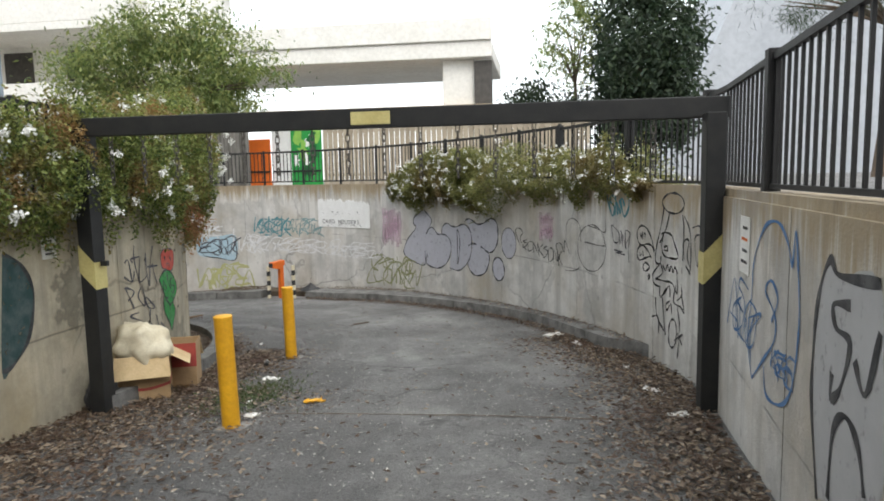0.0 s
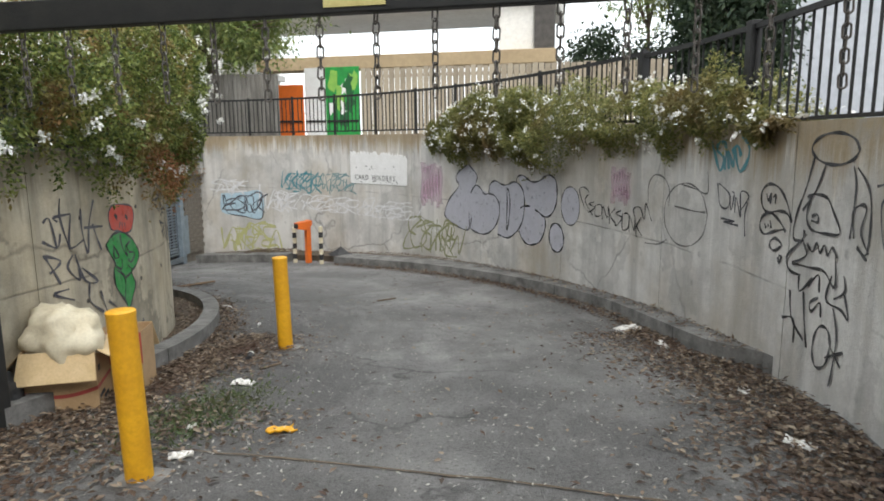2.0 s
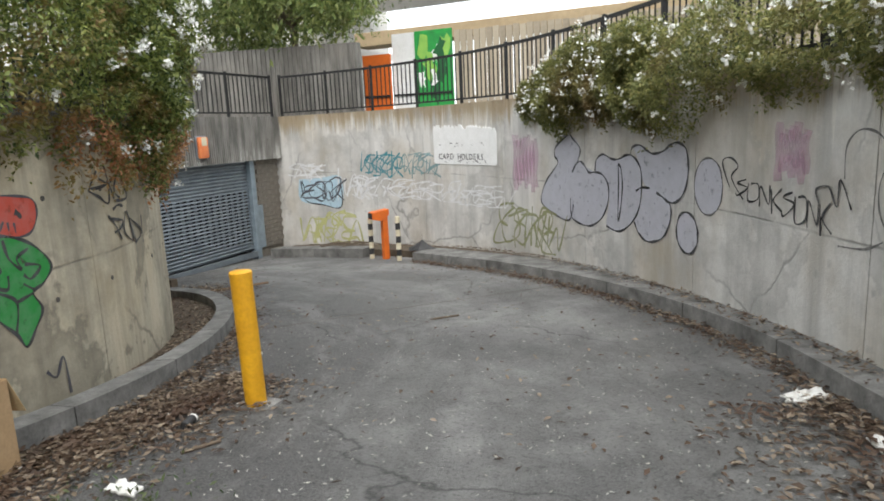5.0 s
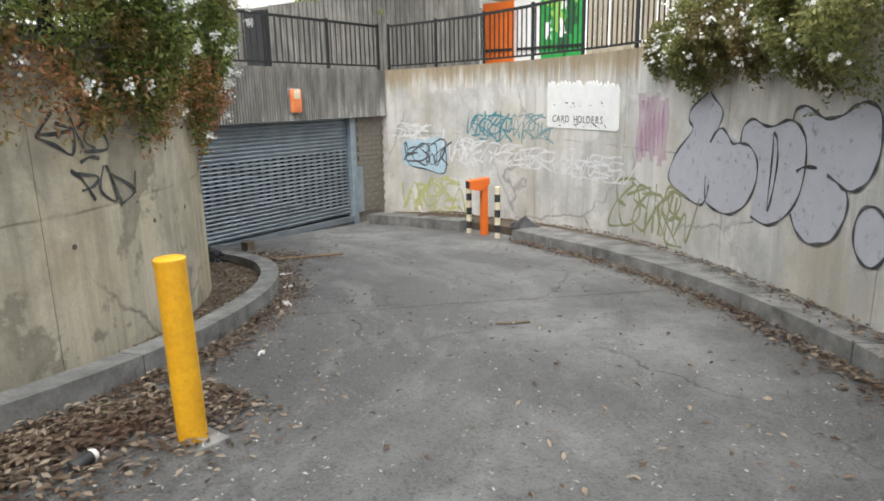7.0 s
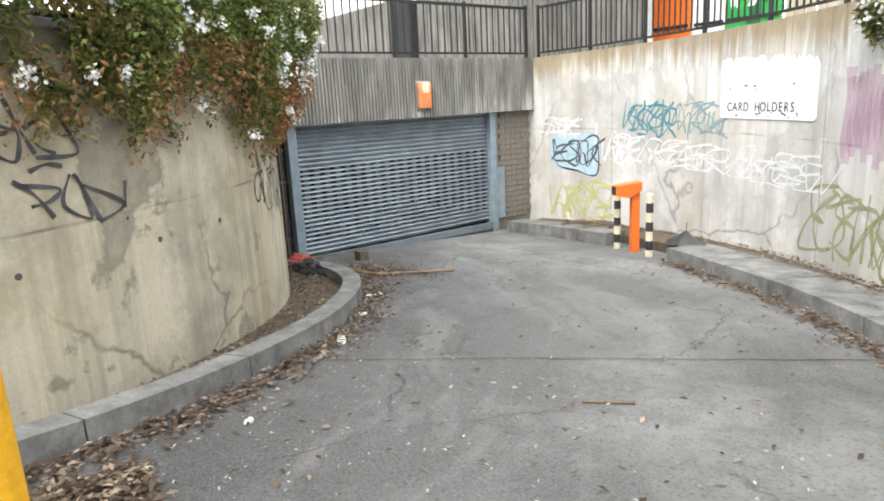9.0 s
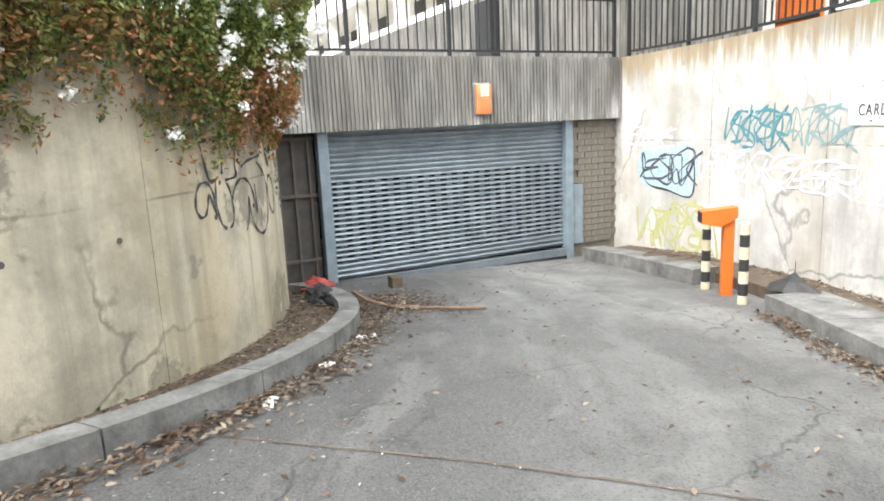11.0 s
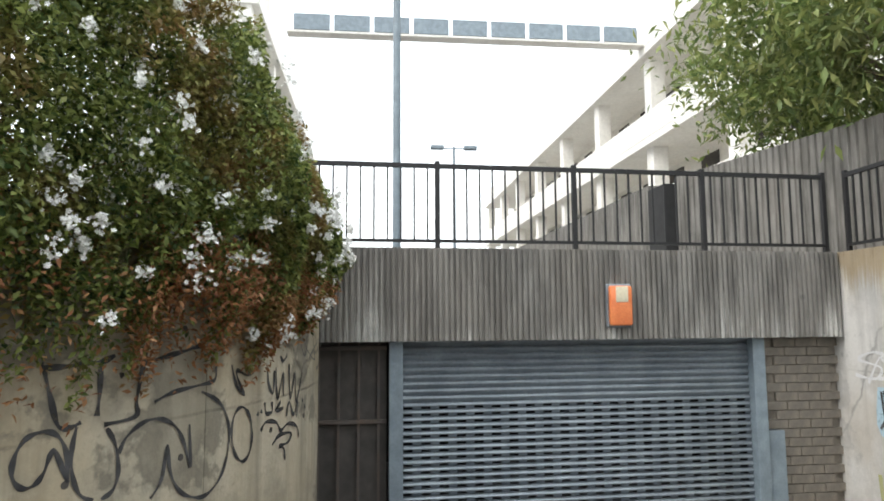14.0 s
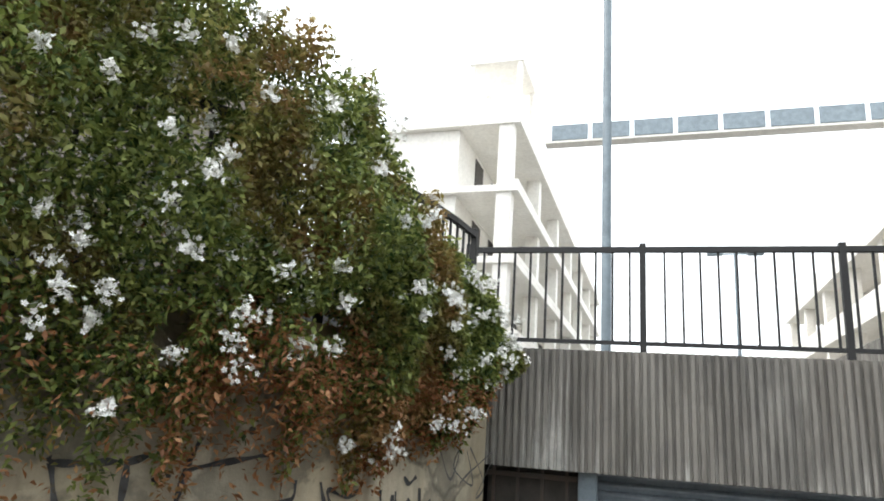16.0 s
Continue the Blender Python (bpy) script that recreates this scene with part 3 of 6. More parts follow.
def card_reader(x, y):
    z = floor_z(x, y)
    r = thing("card_reader", "orange steel card reader pedestal with a hooded head", "card reader", at=pose(x, y, z, 0, 0, 58))
    part("column", box(-0.055, -0.055, -0.05, 0.055, 0.055, 0.93, 0.008), ORANGE, r)
    bm = bmesh.new()
    sec = [(-0.29, 0.80), (-0.29, 0.93), (0.068, 0.97), (0.068, 0.86), (-0.10, 0.76)]
    a = [bm.verts.new((px, -0.09, pz)) for px, pz in sec]
    c = [bm.verts.new((px, 0.09, pz)) for px, pz in sec]
    for k in range(5):
        bm.faces.new((a[k], a[(k + 1) % 5], c[(k + 1) % 5], c[k]))
    bm.faces.new(a), bm.faces.new(c)
    bmesh.ops.recalc_face_normals(bm, faces=bm.faces)
    head = part("head", bm, ORANGE, r)
    part("reader_face", box(-0.297, -0.078, 0.812, -0.291, 0.078, 0.92), INK, head, "black reader face")


card_reader(-6.49, 15.86)


# ---- lamp and sign ----
def wall_lamp():
    y, z = 14.75, 0.80
    l = thing("wall_lamp", "weathered orange bulkhead lamp on the ribbed lintel", "lamp", at=pose(face_x(y) + 0.024, y, z, 0, 0, 0))
    part("base", box(-0.01, -0.135, -0.23, 0.03, 0.135, 0.22, 0.012), GALV, l)
    smooth(part("lens", box(0.03, -0.12, -0.21, 0.10, 0.12, 0.2, 0.025), RUSTY, l, "orange plastic lens"))
    smooth(part("cream_patch", box(0.095, -0.06, 0.03, 0.108, 0.07, 0.19, 0.005), CREAM, l, "cream upper patch on the lens"))


wall_lamp()


def white_sign():
    """Enamel sign bent to the wall, with black lettering and drips of old paint."""
    a0, a1, z0, z1 = SIGN_BOX
    st = span(a0, a1, 90)
    g = random.Random(31)
    tops, t = [], 0.0
    for k in range(91):
        t = 0.55 * t + g.uniform(-0.035, 0.045)
        tops.append(z1 - 0.05 + 0.012 * (k / 90) * 5 + max(-0.06, min(0.05, t)) - (0.05 if k in (0, 90) else 0.0))
    low = [z0 + (0.04 if k in (0, 90) else 0.012 if k in (1, 89) else 0.0) for k in range(91)]
    bm = ribbon(bmesh.new(), [outer(a, 0.012) for a in st], [outer(a, 0.002) for a in st], low, tops)
    s = tagged(part("sign", bm, SIGN), "white sign with ragged overpainted top and worn black lettering on concrete", "sign")
    text, size, step = "CARD HOLDERS", 0.15, 0.112
    for k, ch in enumerate(text):
        if ch == " ":
            continue
        cur = bpy.data.curves.new("letter", "FONT")
        cur.body, cur.align_x, cur.size, cur.extrude = ch, "CENTER", size, 0.001
        tmp = bpy.data.objects.new("letter", cur)
        scene.collection.objects.link(tmp)
        me = bpy.data.meshes.new_from_object(tmp.evaluated_get(bpy.context.evaluated_depsgraph_get()))
        bpy.data.objects.remove(tmp)
        a_mid = a1 - (0.2 + k * step) / 0.195
        for v in me.vertices:
            q = outer(a_mid - v.co.x / 0.195, 0.0155 + v.co.z)
            v.co = (q.x, q.y, z0 + 0.09 + v.co.y)
        me.materials.clear()
        me.materials.append(INK)
        new("letter", me).parent = s
    bm = bmesh.new()
    for k in range(26):
        a = a1 - (0.22 + 1.35 * g.random()) / 0.195
        zz = z0 + (0.02 + 0.05 * g.random() if k < 16 else 0.3 + 0.12 * g.random())
        wide, tall = g.uniform(0.12, 0.3), g.uniform(0.01, 0.035)
        q, e = outer(a, 0.014), outer(a + wide, 0.014)
        bm.faces.new([bm.verts.new((q.x, q.y, zz)), bm.verts.new((e.x, e.y, zz + 0.006)), bm.verts.new((e.x, e.y, zz + tall)), bm.verts.new((q.x, q.y, zz + tall * 0.7))])
    tagged(part("faded_lettering", bm, KERB, s, "faded grey remains of lettering"), kind="stuff")


# ---- neighbourhood ----
def ribbed_slab(name, x0, y0, x1, y1, z0, z1, thick, material, label):
    """A free-standing board-ribbed concrete wall between two plan points."""
    a, b = Vector((x0, y0, 0)), Vector((x1, y1, 0))
    t = (b - a).normalized()
    nrm = Vector((t.y, -t.x, 0))
    bm = bmesh.new()
    n = int((b - a).length / 0.11)
    cols = []
    for k in range(n):
        for u, d in ((0.1, 0), (0.2, 0.025), (0.7, 0.025), (0.8, 0)):
            p = a + t * ((b - a).length * (k + u) / n)
            q = p + nrm * d
            r = p - nrm * thick
            cols.append([bm.verts.new((q.x, q.y, z0)), bm.verts.new((q.x, q.y, z1)), bm.verts.new((r.x, r.y, z1)), bm.verts.new((r.x, r.y, z0))])
    for c, e in zip(cols, cols[1:]):
        for k in range(4):
            bm.faces.new((c[k], c[(k + 1) % 4], e[(k + 1) % 4], e[k]))
    bm.faces.new(cols[0]), bm.faces.new(cols[-1])
    bmesh.ops.recalc_face_normals(bm, faces=bm.faces)
    return tagged(part(name, bm, material), label, "wall", kind="structure")


ribbed_slab("wall_north_1", -13.33, 17.15, -8.3, 18.3, 1.3, 2.95, 0.25, RIBBED, "ribbed grey concrete screen wall under the tree")
ribbed_slab("wall_north_2", -26.0, 17.0, -14.02, 17.0, 1.3, 2.95, 0.25, RIBBED, "ribbed grey concrete screen wall along the lane")


def board_fence(x0, x1, y, z1):
    """A close-boarded fence: weathered upright boards on two rails."""
    f = thing("board_fence", "weathered pale timber board fence behind the railing", "fence")
    g = random.Random(8)
    for z in (1.6, 2.9):
        part("rail", box(x0, y + 0.03, z, x1, y + 0.09, z + 0.08), TIMBER, f)
    me = mesh_data("board", box(0.006, -0.012, 1.33, 0.144, 0.03, z1, 0.004), TIMBER)
    for k in range(int((x1 - x0) / 0.158)):
        ob = new("board", me)
        ob.parent, ob.location = f, (x0 + k * 0.158, y + g.uniform(-0.02, 0.015), g.uniform(-0.03, 0.0))


TIMBER = plain("weathered_timber", (0.42, 0.36, 0.27), (0.22, 0.18, 0.13), 0.85, scale=1.5, bump=0.4)
m0 = TIMBER.node_tree
info = m0.nodes.new("ShaderNodeObjectInfo")
base_in = m0.nodes["Principled BSDF"].inputs["Base Color"]
grain = base_in.links[0].from_socket
m0.links.new(mixed(TIMBER, times(TIMBER, info.outputs["Random"], 0.6), grain, (0.52, 0.45, 0.34)), base_in)
board_fence(-6.45, 1.5, 19.5, 3.15)


def flat_door(name, x0, x1, y, z1, material, label, category):
    d = thing(name, label, category)
    part("leaf", box(x0, y - 0.05, 1.33, x1, y, z1, 0.006), material, d)
    part("rail", box(x0 + 0.03, y - 0.08, 1.75, x1 - 0.03, y - 0.051, 1.80, 0.003), BLACK, d)
    return d


MURAL_DARK = plain("dark_green_mural_paint", (0.01, 0.12, 0.03), (0.015, 0.08, 0.03), 0.6)
MURAL_LIME = plain("lime_mural_paint", (0.30, 0.55, 0.10), (0.2, 0.45, 0.08), 0.6)
flat_door("orange_gate", -8.85, -8.08, 19.42, 2.76, ORANGE, "orange painted steel gate beyond the fence", "gate")
flat_door("white_panel", -8.06, -7.45, 19.5, 3.2, SIGN, "white painted hoarding panel beyond the fence", "panel")
mural = flat_door("green_panel", -7.43, -6.47, 19.45, 3.2, GREENP, "bright green sprayed mural panel beyond the fence", "panel")
gm = random.Random(5)
for k in range(9):
    bm = bmesh.new()
    mx, mz = -7.3 + 0.7 * gm.random(), 1.75 + 1.2 * gm.random()
    ring = []
    for j in range(13):
        r = (0.07 + 0.13 * gm.random()) * (1.3 if k % 3 else 0.9)
        ring.append(bm.verts.new((max(-7.4, min(-6.5, mx + 0.8 * r * math.cos(j * 0.483))), 19.394 - 0.001 * k, mz + 1.5 * r * math.sin(j * 0.483))))
    bm.faces.new(ring)
    part("spray_patch", bm, (SIGN, MURAL_DARK, MURAL_LIME)[k % 3], mural)
# near-black box fills the wall gap in place of its shade
part_gap = thing("dark_gap", "near-black box standing in for the shaded gap between the ribbed walls", "door")
part("leaf", box(-14.0, 16.95, 1.33, -13.36, 17.2, 2.85, 0.01), DARK, part_gap)


def building(name, label, x0, x1, y_face, depth, levels, parapet, side, material):
    """A gallery building: deck slabs with parapets, columns and recessed walls with windows. side: +1 if its face looks to -y."""
    b = thing(name, label, "building")
    back = y_face + side * depth
    ya, yb = sorted((y_face, back))
    for z in levels:
        part("deck", box(x0, ya, z - 0.28, x1, yb, z, 0.02), material, b)
        py = sorted((y_face, y_face + side * 0.18))
        part("parapet", box(x0, py[0] - 0.003, z, x1, py[1], z + parapet, 0.02), material, b)
    n = max(2, int((x1 - x0) / 5.5))
    for k in range(n + 1):
        x = x0 + 0.4 + (x1 - x0 - 0.8) * k / n
        cy = y_face + side * 0.6
        part("column", box(x - 0.3, cy - 0.3, 1.3, x + 0.3, cy + 0.3, levels[-1] - 0.2, 0.03), material, b)
    wy = y_face + side * 2.6
    wb = sorted((wy, back))
    wall = part("wall", box(x0 + 0.3, wb[0], 1.3, x1 - 0.3, wb[1], levels[-1] - 0.29), material, b)
    for za, zb in zip((1.3,) + tuple(levels), levels):
        for k in range(n * 2):
            x = x0 + 1.2 + (x1 - x0 - 2.4) * k / (n * 2)
            f = sorted((wy - side * 0.04, wy + side * 0.02))
            part("window", box(x, f[0], za + 0.75, x + 1.3, f[1], zb - 0.5, 0.01), SHADE, b)
    return b


building("gallery_building", "pale concrete gallery building with deck slabs and parapets", -62, -15.0, 22.5, 10, (4.3, 7.4, 10.9), 0.95, 1, PALE)
flats = building("apartment_building", "pale concrete apartment block with stacked balconies south of the lane", -66, -28.0, 7.9, 6, (4.3, 7.2, 10.1, 13.0), 0.2, -1, PALE)
part("stair_roof", box(-31.0, 5.6, 15.5, -28.0, 7.9, 15.75, 0.02), PALE, flats)
for px, py in ((-30.85, 5.75), (-28.15, 5.75), (-30.85, 7.75), (-28.15, 7.75)):
    part("stair_post", box(px - 0.1, py - 0.1, 13.0, px + 0.1, py + 0.1, 15.5), PALE, flats)


TAN = plain("tan_concrete", (0.46, 0.35, 0.21), (0.36, 0.27, 0.16), 0.85, scale=0.8)


def portal():
    b = thing("concrete_overpass", "sunlit beige concrete overpass with a broad pier", "overpass")
    part("deck", box(-15.5, 25.0, 5.9, -1.7, 31.0, 6.5, 0.04), PALE, b)
    part("parapet", box(-15.5, 24.9, 6.5, -1.7, 25.1, 7.3, 0.03), PALE, b)
    part("lower_beam", box(-12.5, 25.0, 3.74, -1.65, 25.9, 4.2, 0.03), TAN, b, "sunlit tan concrete beam")
    part("pier", box(-3.6, 25.4, 1.3, -2.4, 26.4, 5.9, 0.05), PALE, b)
    part("poster", box(-2.38, 25.2, 1.9, -1.7, 25.3, 5.8, 0.01), SHADE, b, "dark sprayed panel on the pier")


portal()


def lane_bridge():
    b = thing("footbridge", "pale blue-grey footbridge high across the lane", "footbridge")
    part("deck", box(-26.9, 9.15, 10.95, -26.4, 22.55, 11.05, 0.02), PALE, b)
    for k in range(9):
        part("panel", box(-26.45, 9.4 + k * 1.44, 11.05, -26.38, 10.7 + k * 1.44, 11.65, 0.01), JAMB, b)


lane_bridge()


def pole(x, y, high):
    p = thing("pole", "slim blue-grey steel pole behind the railing", "pole", at=pose(x, y, 1.33))
    smooth(part("shaft", lathe(((0.05, 0), (0.042, high)), 14), JAMB, p))
    part("base_plate", box(-0.11, -0.11, 0, 0.11, 0.11, 0.015, 0.003), JAMB, p)


pole(-11.0, 12.5, 8.0)


def street_lamp(x, y, high):
    p = thing("street_lamp", "grey double-headed street lamp in the lane", "street lamp", at=pose(x, y, 1.33, 0, 0, 0))
    smooth(part("mast", lathe(((0.09, 0), (0.06, high)), 12), JAMB, p))
    part("arm", box(-0.03, -0.75, high - 0.12, 0.03, 0.75, high - 0.06, 0.005), JAMB, p)
    for s in (-1, 1):
        part("lamp_head", box(-0.18, s * 0.8 - 0.32, high - 0.14, 0.18, s * 0.8 + 0.32, high + 0.04, 0.03), JAMB, p)


street_lamp(-34.0, 16.15, 7.55)


def pale_hall():
    b = thing("large_hall", "huge pale grey windowless hall with a sloping edge", "building")
    bm = bmesh.new()
    sec = [(8.0, 1.3), (9.6, 6.6), (12.0, 12.4), (17.5, 26.0), (70, 26.0), (70, 1.3)]
    f = [bm.verts.new((x, 44.0, z)) for x, z in sec]
    k = [bm.verts.new((x + 1, 70.0, z)) for x, z in sec]
    for i in range(6):
        bm.faces.new((f[i], f[(i + 1) % 6], k[(i + 1) % 6], k[i]))
    bm.faces.new(f), bm.faces.new(k)
    bmesh.ops.recalc_face_normals(bm, faces=bm.faces)
    part("wall", bm, HALL, b)
    for i in range(6):
        part("cladding_joint", box(21 + i * 7, 43.97, 1.3, 21.05 + i * 7, 43.995, 26), KERB, b)


HALL = plain("blue_grey_cladding", (0.42, 0.44, 0.47), (0.36, 0.38, 0.41), 0.6, scale=0.3)
pale_hall()


def unseen_shade_blocks():
    """Two unseen plain blocks added behind the start to cut sun and sky there."""
    b = thing("unseen_blocker_south", "plain tall brown block added out of view to shade the ramp's mouth", "building")
    part("wall", box(-16, -26, 1.3, 14, -15, 17.0, 0.05), BLOCK, b)
    part("roof", box(-16.3, -26.3, 17.0, 14.3, -14.7, 17.4, 0.05), KERB, b)
    w = thing("unseen_blocker_west", "plain brown block added out of view beside the ramp's mouth to cut skylight", "building")
    part("wall", box(-22, -14, 1.3, -8.5, 2.0, 9.6, 0.05), BLOCK, w)
    part("roof", box(-22.2, -14.2, 9.6, -8.3, 2.2, 10.0, 0.05), KERB, w)


unseen_shade_blocks()


# ---- plants ----
def leaf_mat(name, stops, patch, patch_lo, patch_hi, patch_scale=1.1):
    m = mat(name, stops[0], 0.55)
    g = nd(m, "NewGeometry")
    ramp = nd(m, "ValToRGB")
    ramp.color_ramp.elements[0].color = (*stops[0], 1)
    ramp.color_ramp.elements[1].color = (*stops[2], 1)
    e = ramp.color_ramp.elements.new(0.55)
    e.color = (*stops[1], 1)
    m.node_tree.links.new(g.outputs["Random Per Island"], ramp.inputs[0])
    f = noise_fac(m, world_coords(m), patch_scale, 3, patch_lo, patch_hi)
    c = mixed(m, f, ramp.outputs[0], patch)
    b = m.node_tree.nodes["Principled BSDF"]
    m.node_tree.links.new(c, b.inputs["Base Color"])
    tr = nd(m, "BsdfTranslucent")
    m.node_tree.links.new(c, tr.inputs[0])
    mix = nd(m, "MixShader")
    mix.inputs[0].default_value = 0.35
    m.node_tree.links.new(b.outputs[0], mix.inputs[1])
    m.node_tree.links.new(tr.outputs[0], mix.inputs[2])
    m.node_tree.links.new(mix.outputs[0], m.node_tree.nodes["Material Output"].inputs[0])
    return m


VINE = leaf_mat("vine_leaf", ((0.035, 0.075, 0.02), (0.18, 0.22, 0.05), (0.33, 0.38, 0.11)), (0.34, 0.17, 0.07), 0.5, 0.72, 1.9)
VINE_DRY = leaf_mat("dry_vine_leaf", ((0.11, 0.14, 0.045), (0.24, 0.25, 0.08), (0.40, 0.37, 0.14)), (0.21, 0.14, 0.06), 0.5, 0.7)
TREE_LEAF = leaf_mat("tree_leaf", ((0.09, 0.14, 0.04), (0.20, 0.26, 0.075), (0.36, 0.38, 0.13)), (0.12, 0.12, 0.05), 0.5, 0.8)
CONIFER = leaf_mat("conifer_leaf", ((0.02, 0.04, 0.022), (0.035, 0.06, 0.03), (0.06, 0.09, 0.04)), (0.05, 0.06, 0.04), 0.5, 0.8)
LITTER = leaf_mat("fallen_leaf", ((0.045, 0.03, 0.02), (0.13, 0.085, 0.055), (0.42, 0.34, 0.25)), (0.10, 0.055, 0.035), 0.5, 0.75, 2.0)
PETAL = mat("white_petal", (0.82, 0.82, 0.78), 0.6)


def leaf_cloud(name, pts, length, width, rng, material, droop=0.5, flat=False):
    """Many small folded leaves at the points given."""
    n = len(pts)
    d = rng.normal(size=(n, 3))
    d[:, 2] = (rng.normal(size=n) * 0.12) if flat else d[:, 2] * 0.7 - droop
    d /= np.linalg.norm(d, axis=1)[:, None]
    up = rng.normal(size=(n, 3)) * (0.25 if flat else 0.8) + np.array((0, 0, 1.0))
    s = np.cross(d, up)
    s /= np.linalg.norm(s, axis=1)[:, None] + 1e-9
    nn = np.cross(s, d)
    k = rng.uniform(0.6, 1.35, size=(n, 1))
    L, W = length * k, width * k
    v = np.empty((n, 4, 3))
    v[:, 0] = pts
    v[:, 1] = pts + d * L * 0.45 + s * W * 0.5 + nn * W * 0.22
    v[:, 2] = pts + d * L
    v[:, 3] = pts + d * L * 0.45 - s * W * 0.5 + nn * W * 0.22
    base = np.arange(n)[:, None] * 4
    tri = np.concatenate((base + np.array((0, 1, 2)), base + np.array((0, 2, 3))), axis=1).reshape(-1)
    me = bpy.data.meshes.new(name)
    me.vertices.add(n * 4)
    me.vertices.foreach_set("co", v.reshape(-1))
    me.loops.add(n * 6)
    me.loops.foreach_set("vertex_index", tri.astype(np.int32))
    me.polygons.add(n * 2)
    me.polygons.foreach_set("loop_start", np.arange(0, n * 6, 3, dtype=np.int32))
    me.update(calc_edges=True)
    me.materials.append(material)
    return me


def flower_cloud(name, centres, rng, r, per, size=0.02):
    verts, faces = [], []
    for c in centres:
        for _ in range(per):
            p = Vector(c) + Vector(rng.normal(size=3) * r)
            nrm = Vector(rng.normal(size=3) + np.array((0.3, 0.2, 0.5))).normalized()
            q = nrm.to_track_quat("Z", "Y")
            for k in range(5):
                a = 2 * math.pi * k / 5
                i = len(verts)
                for rr, da, h in ((0, 0, 0), (0.75, -0.5, 0.15), (1.05, 0, 0.25), (0.75, 0.5, 0.15)):
                    verts.append(p + q @ Vector((math.cos(a + da) * rr * size, math.sin(a + da) * rr * size, h * size)))
                faces.append((i, i + 1, i + 2, i + 3))
    return tri_mesh(name, verts, faces, PETAL)


def hanging_vine(name, line, a0, a1, tops, lows, outs, count, leaf, flowers, rng, material, label, stems):
    """A creeper over a wall: leaves in clumps between a lower and an upper edge, bulging towards the road."""
    v = thing(name, label, "vine")
    pts = []
    while len(pts) < count:
        a = rng.uniform(a0, a1) if rng.uniform() < 0.55 else rng.uniform(a0 + 0.6 * (a1 - a0), a1)
        lo, hi, out = lerp_in(lows, a), lerp_in(tops, a), lerp_in(outs, a)
        lo += 0.14 * noise.noise((a * 0.21, 3.1, 0)) + 0.3 * noise.noise((a * 0.7, 7.7, 0)) + 0.15 * noise.noise((a * 2.1, 1.7, 0))
        hi += 0.35 * noise.noise((a * 0.25, 11.0, 0)) + 0.25 * noise.noise((a * 1.3, 5.0, 0))
        u = rng.uniform(0, 1) ** 0.9
        z = lo + (hi - lo) * u
        bulge = out * (0.35 + 0.65 * math.sin(math.pi * min(1, max(0, 0.12 + 0.75 * u)))) * (0.75 + 0.6 * noise.noise((a * 0.2, z * 1.5, 2.0)))
        if noise.noise((a * 0.33, z * 3.0, 9.0)) < -0.42 + (0.22 if u < 0.2 else 0.0):
            continue
        if rng.uniform() > 0.16 + 0.84 * min(1.0, u / 0.42) + 0.5 * noise.noise((a * 0.5, z * 2.0, 4.0)):
            continue
        off = 0.02 + max(0.05, bulge * min(1.0, 0.3 + 1.6 * u)) * rng.uniform(0.0, 1.0) ** 0.55
        if z > WALL_TOP and rng.uniform() < 0.5:
            off -= 0.6 * rng.uniform()
        p = line(a, off)
        pts.append((p.x, p.y, z))
    pts = np.array(pts)
    ob = new("foliage", leaf_cloud("foliage", pts, leaf[0], leaf[1], rng, material))
    ob.parent = v
    pick = pts[rng.choice(len(pts), flowers[0] * 14)]
    f = []
    for p in pick:
        q = (p[0] + flowers[3] * rng.uniform(-0.3, 1), p[1] + flowers[4] * rng.uniform(-0.3, 1), p[2] + 0.03)
        if noise.noise((p[0] * 1.2, p[1] * 1.2, p[2] * 1.3)) > -0.3 and len(f) < flowers[0] and all((q[0] - o[0]) ** 2 + (q[1] - o[1]) ** 2 + (q[2] - o[2]) ** 2 > 0.02 for o in f):
            f.append(q)
    fl = new("blossom", flower_cloud("blossom", f, rng, flowers[2], flowers[1], flowers[5]))
    fl.parent = v
    tagged(fl, "clusters of small white flowers")
    bm = bmesh.new()
    for k in range(stems):
        a = rng.uniform(a0 + 2, a1 - 2)
        z = lerp_in(tops, a) - 0.3
        q = line(a, 0.1)
        last = Vector((q.x, q.y, z))
        for j in range(7):
            a += rng.normal() * 0.5
            z -= (lerp_in(tops, a) - lerp_in(lows, a)) / 7
            q = line(a, 0.06 + 0.12 * rng.uniform())
            nxt = Vector((q.x, q.y, z))
            add_cyl(bm, last, nxt, 0.006, 0.005, 5)
            last = nxt
    if stems == 0:
        bm.free()
        return v
    tagged(part("stem", bm, BARK, v, "thin brown hanging stems"), kind="stuff")
    return v


rng = np.random.default_rng(4)
hanging_vine("flowering_vine", inner, -62, 87,
             ((-62, 1.9), (-30, 2.1), (0, 2.3), (22, 2.55), (45, 2.9), (58, 2.8), (68, 2.25), (78, 1.75), (87, 1.4)),
             ((-62, 0.95), (-13, 0.92), (0, 1.0), (12, 0.82), (22, 0.85), (32, 0.55), (42, 0.62), (52, 0.5), (58, 0.48), (64, 0.4), (70, 0.45), (80, 0.75), (87, 1.05)),
             ((-62, 0.3), (-20, 0.5), (10, 0.6), (40, 0.6), (62, 0.55), (75, 0.42), (87, 0.25)),
             235000, (0.045, 0.021), (400, 30, 0.023, 0.24, 0.2, 0.0145), rng, VINE,
             "dense green and rust-brown creeper with white flowers over the wall", 0)
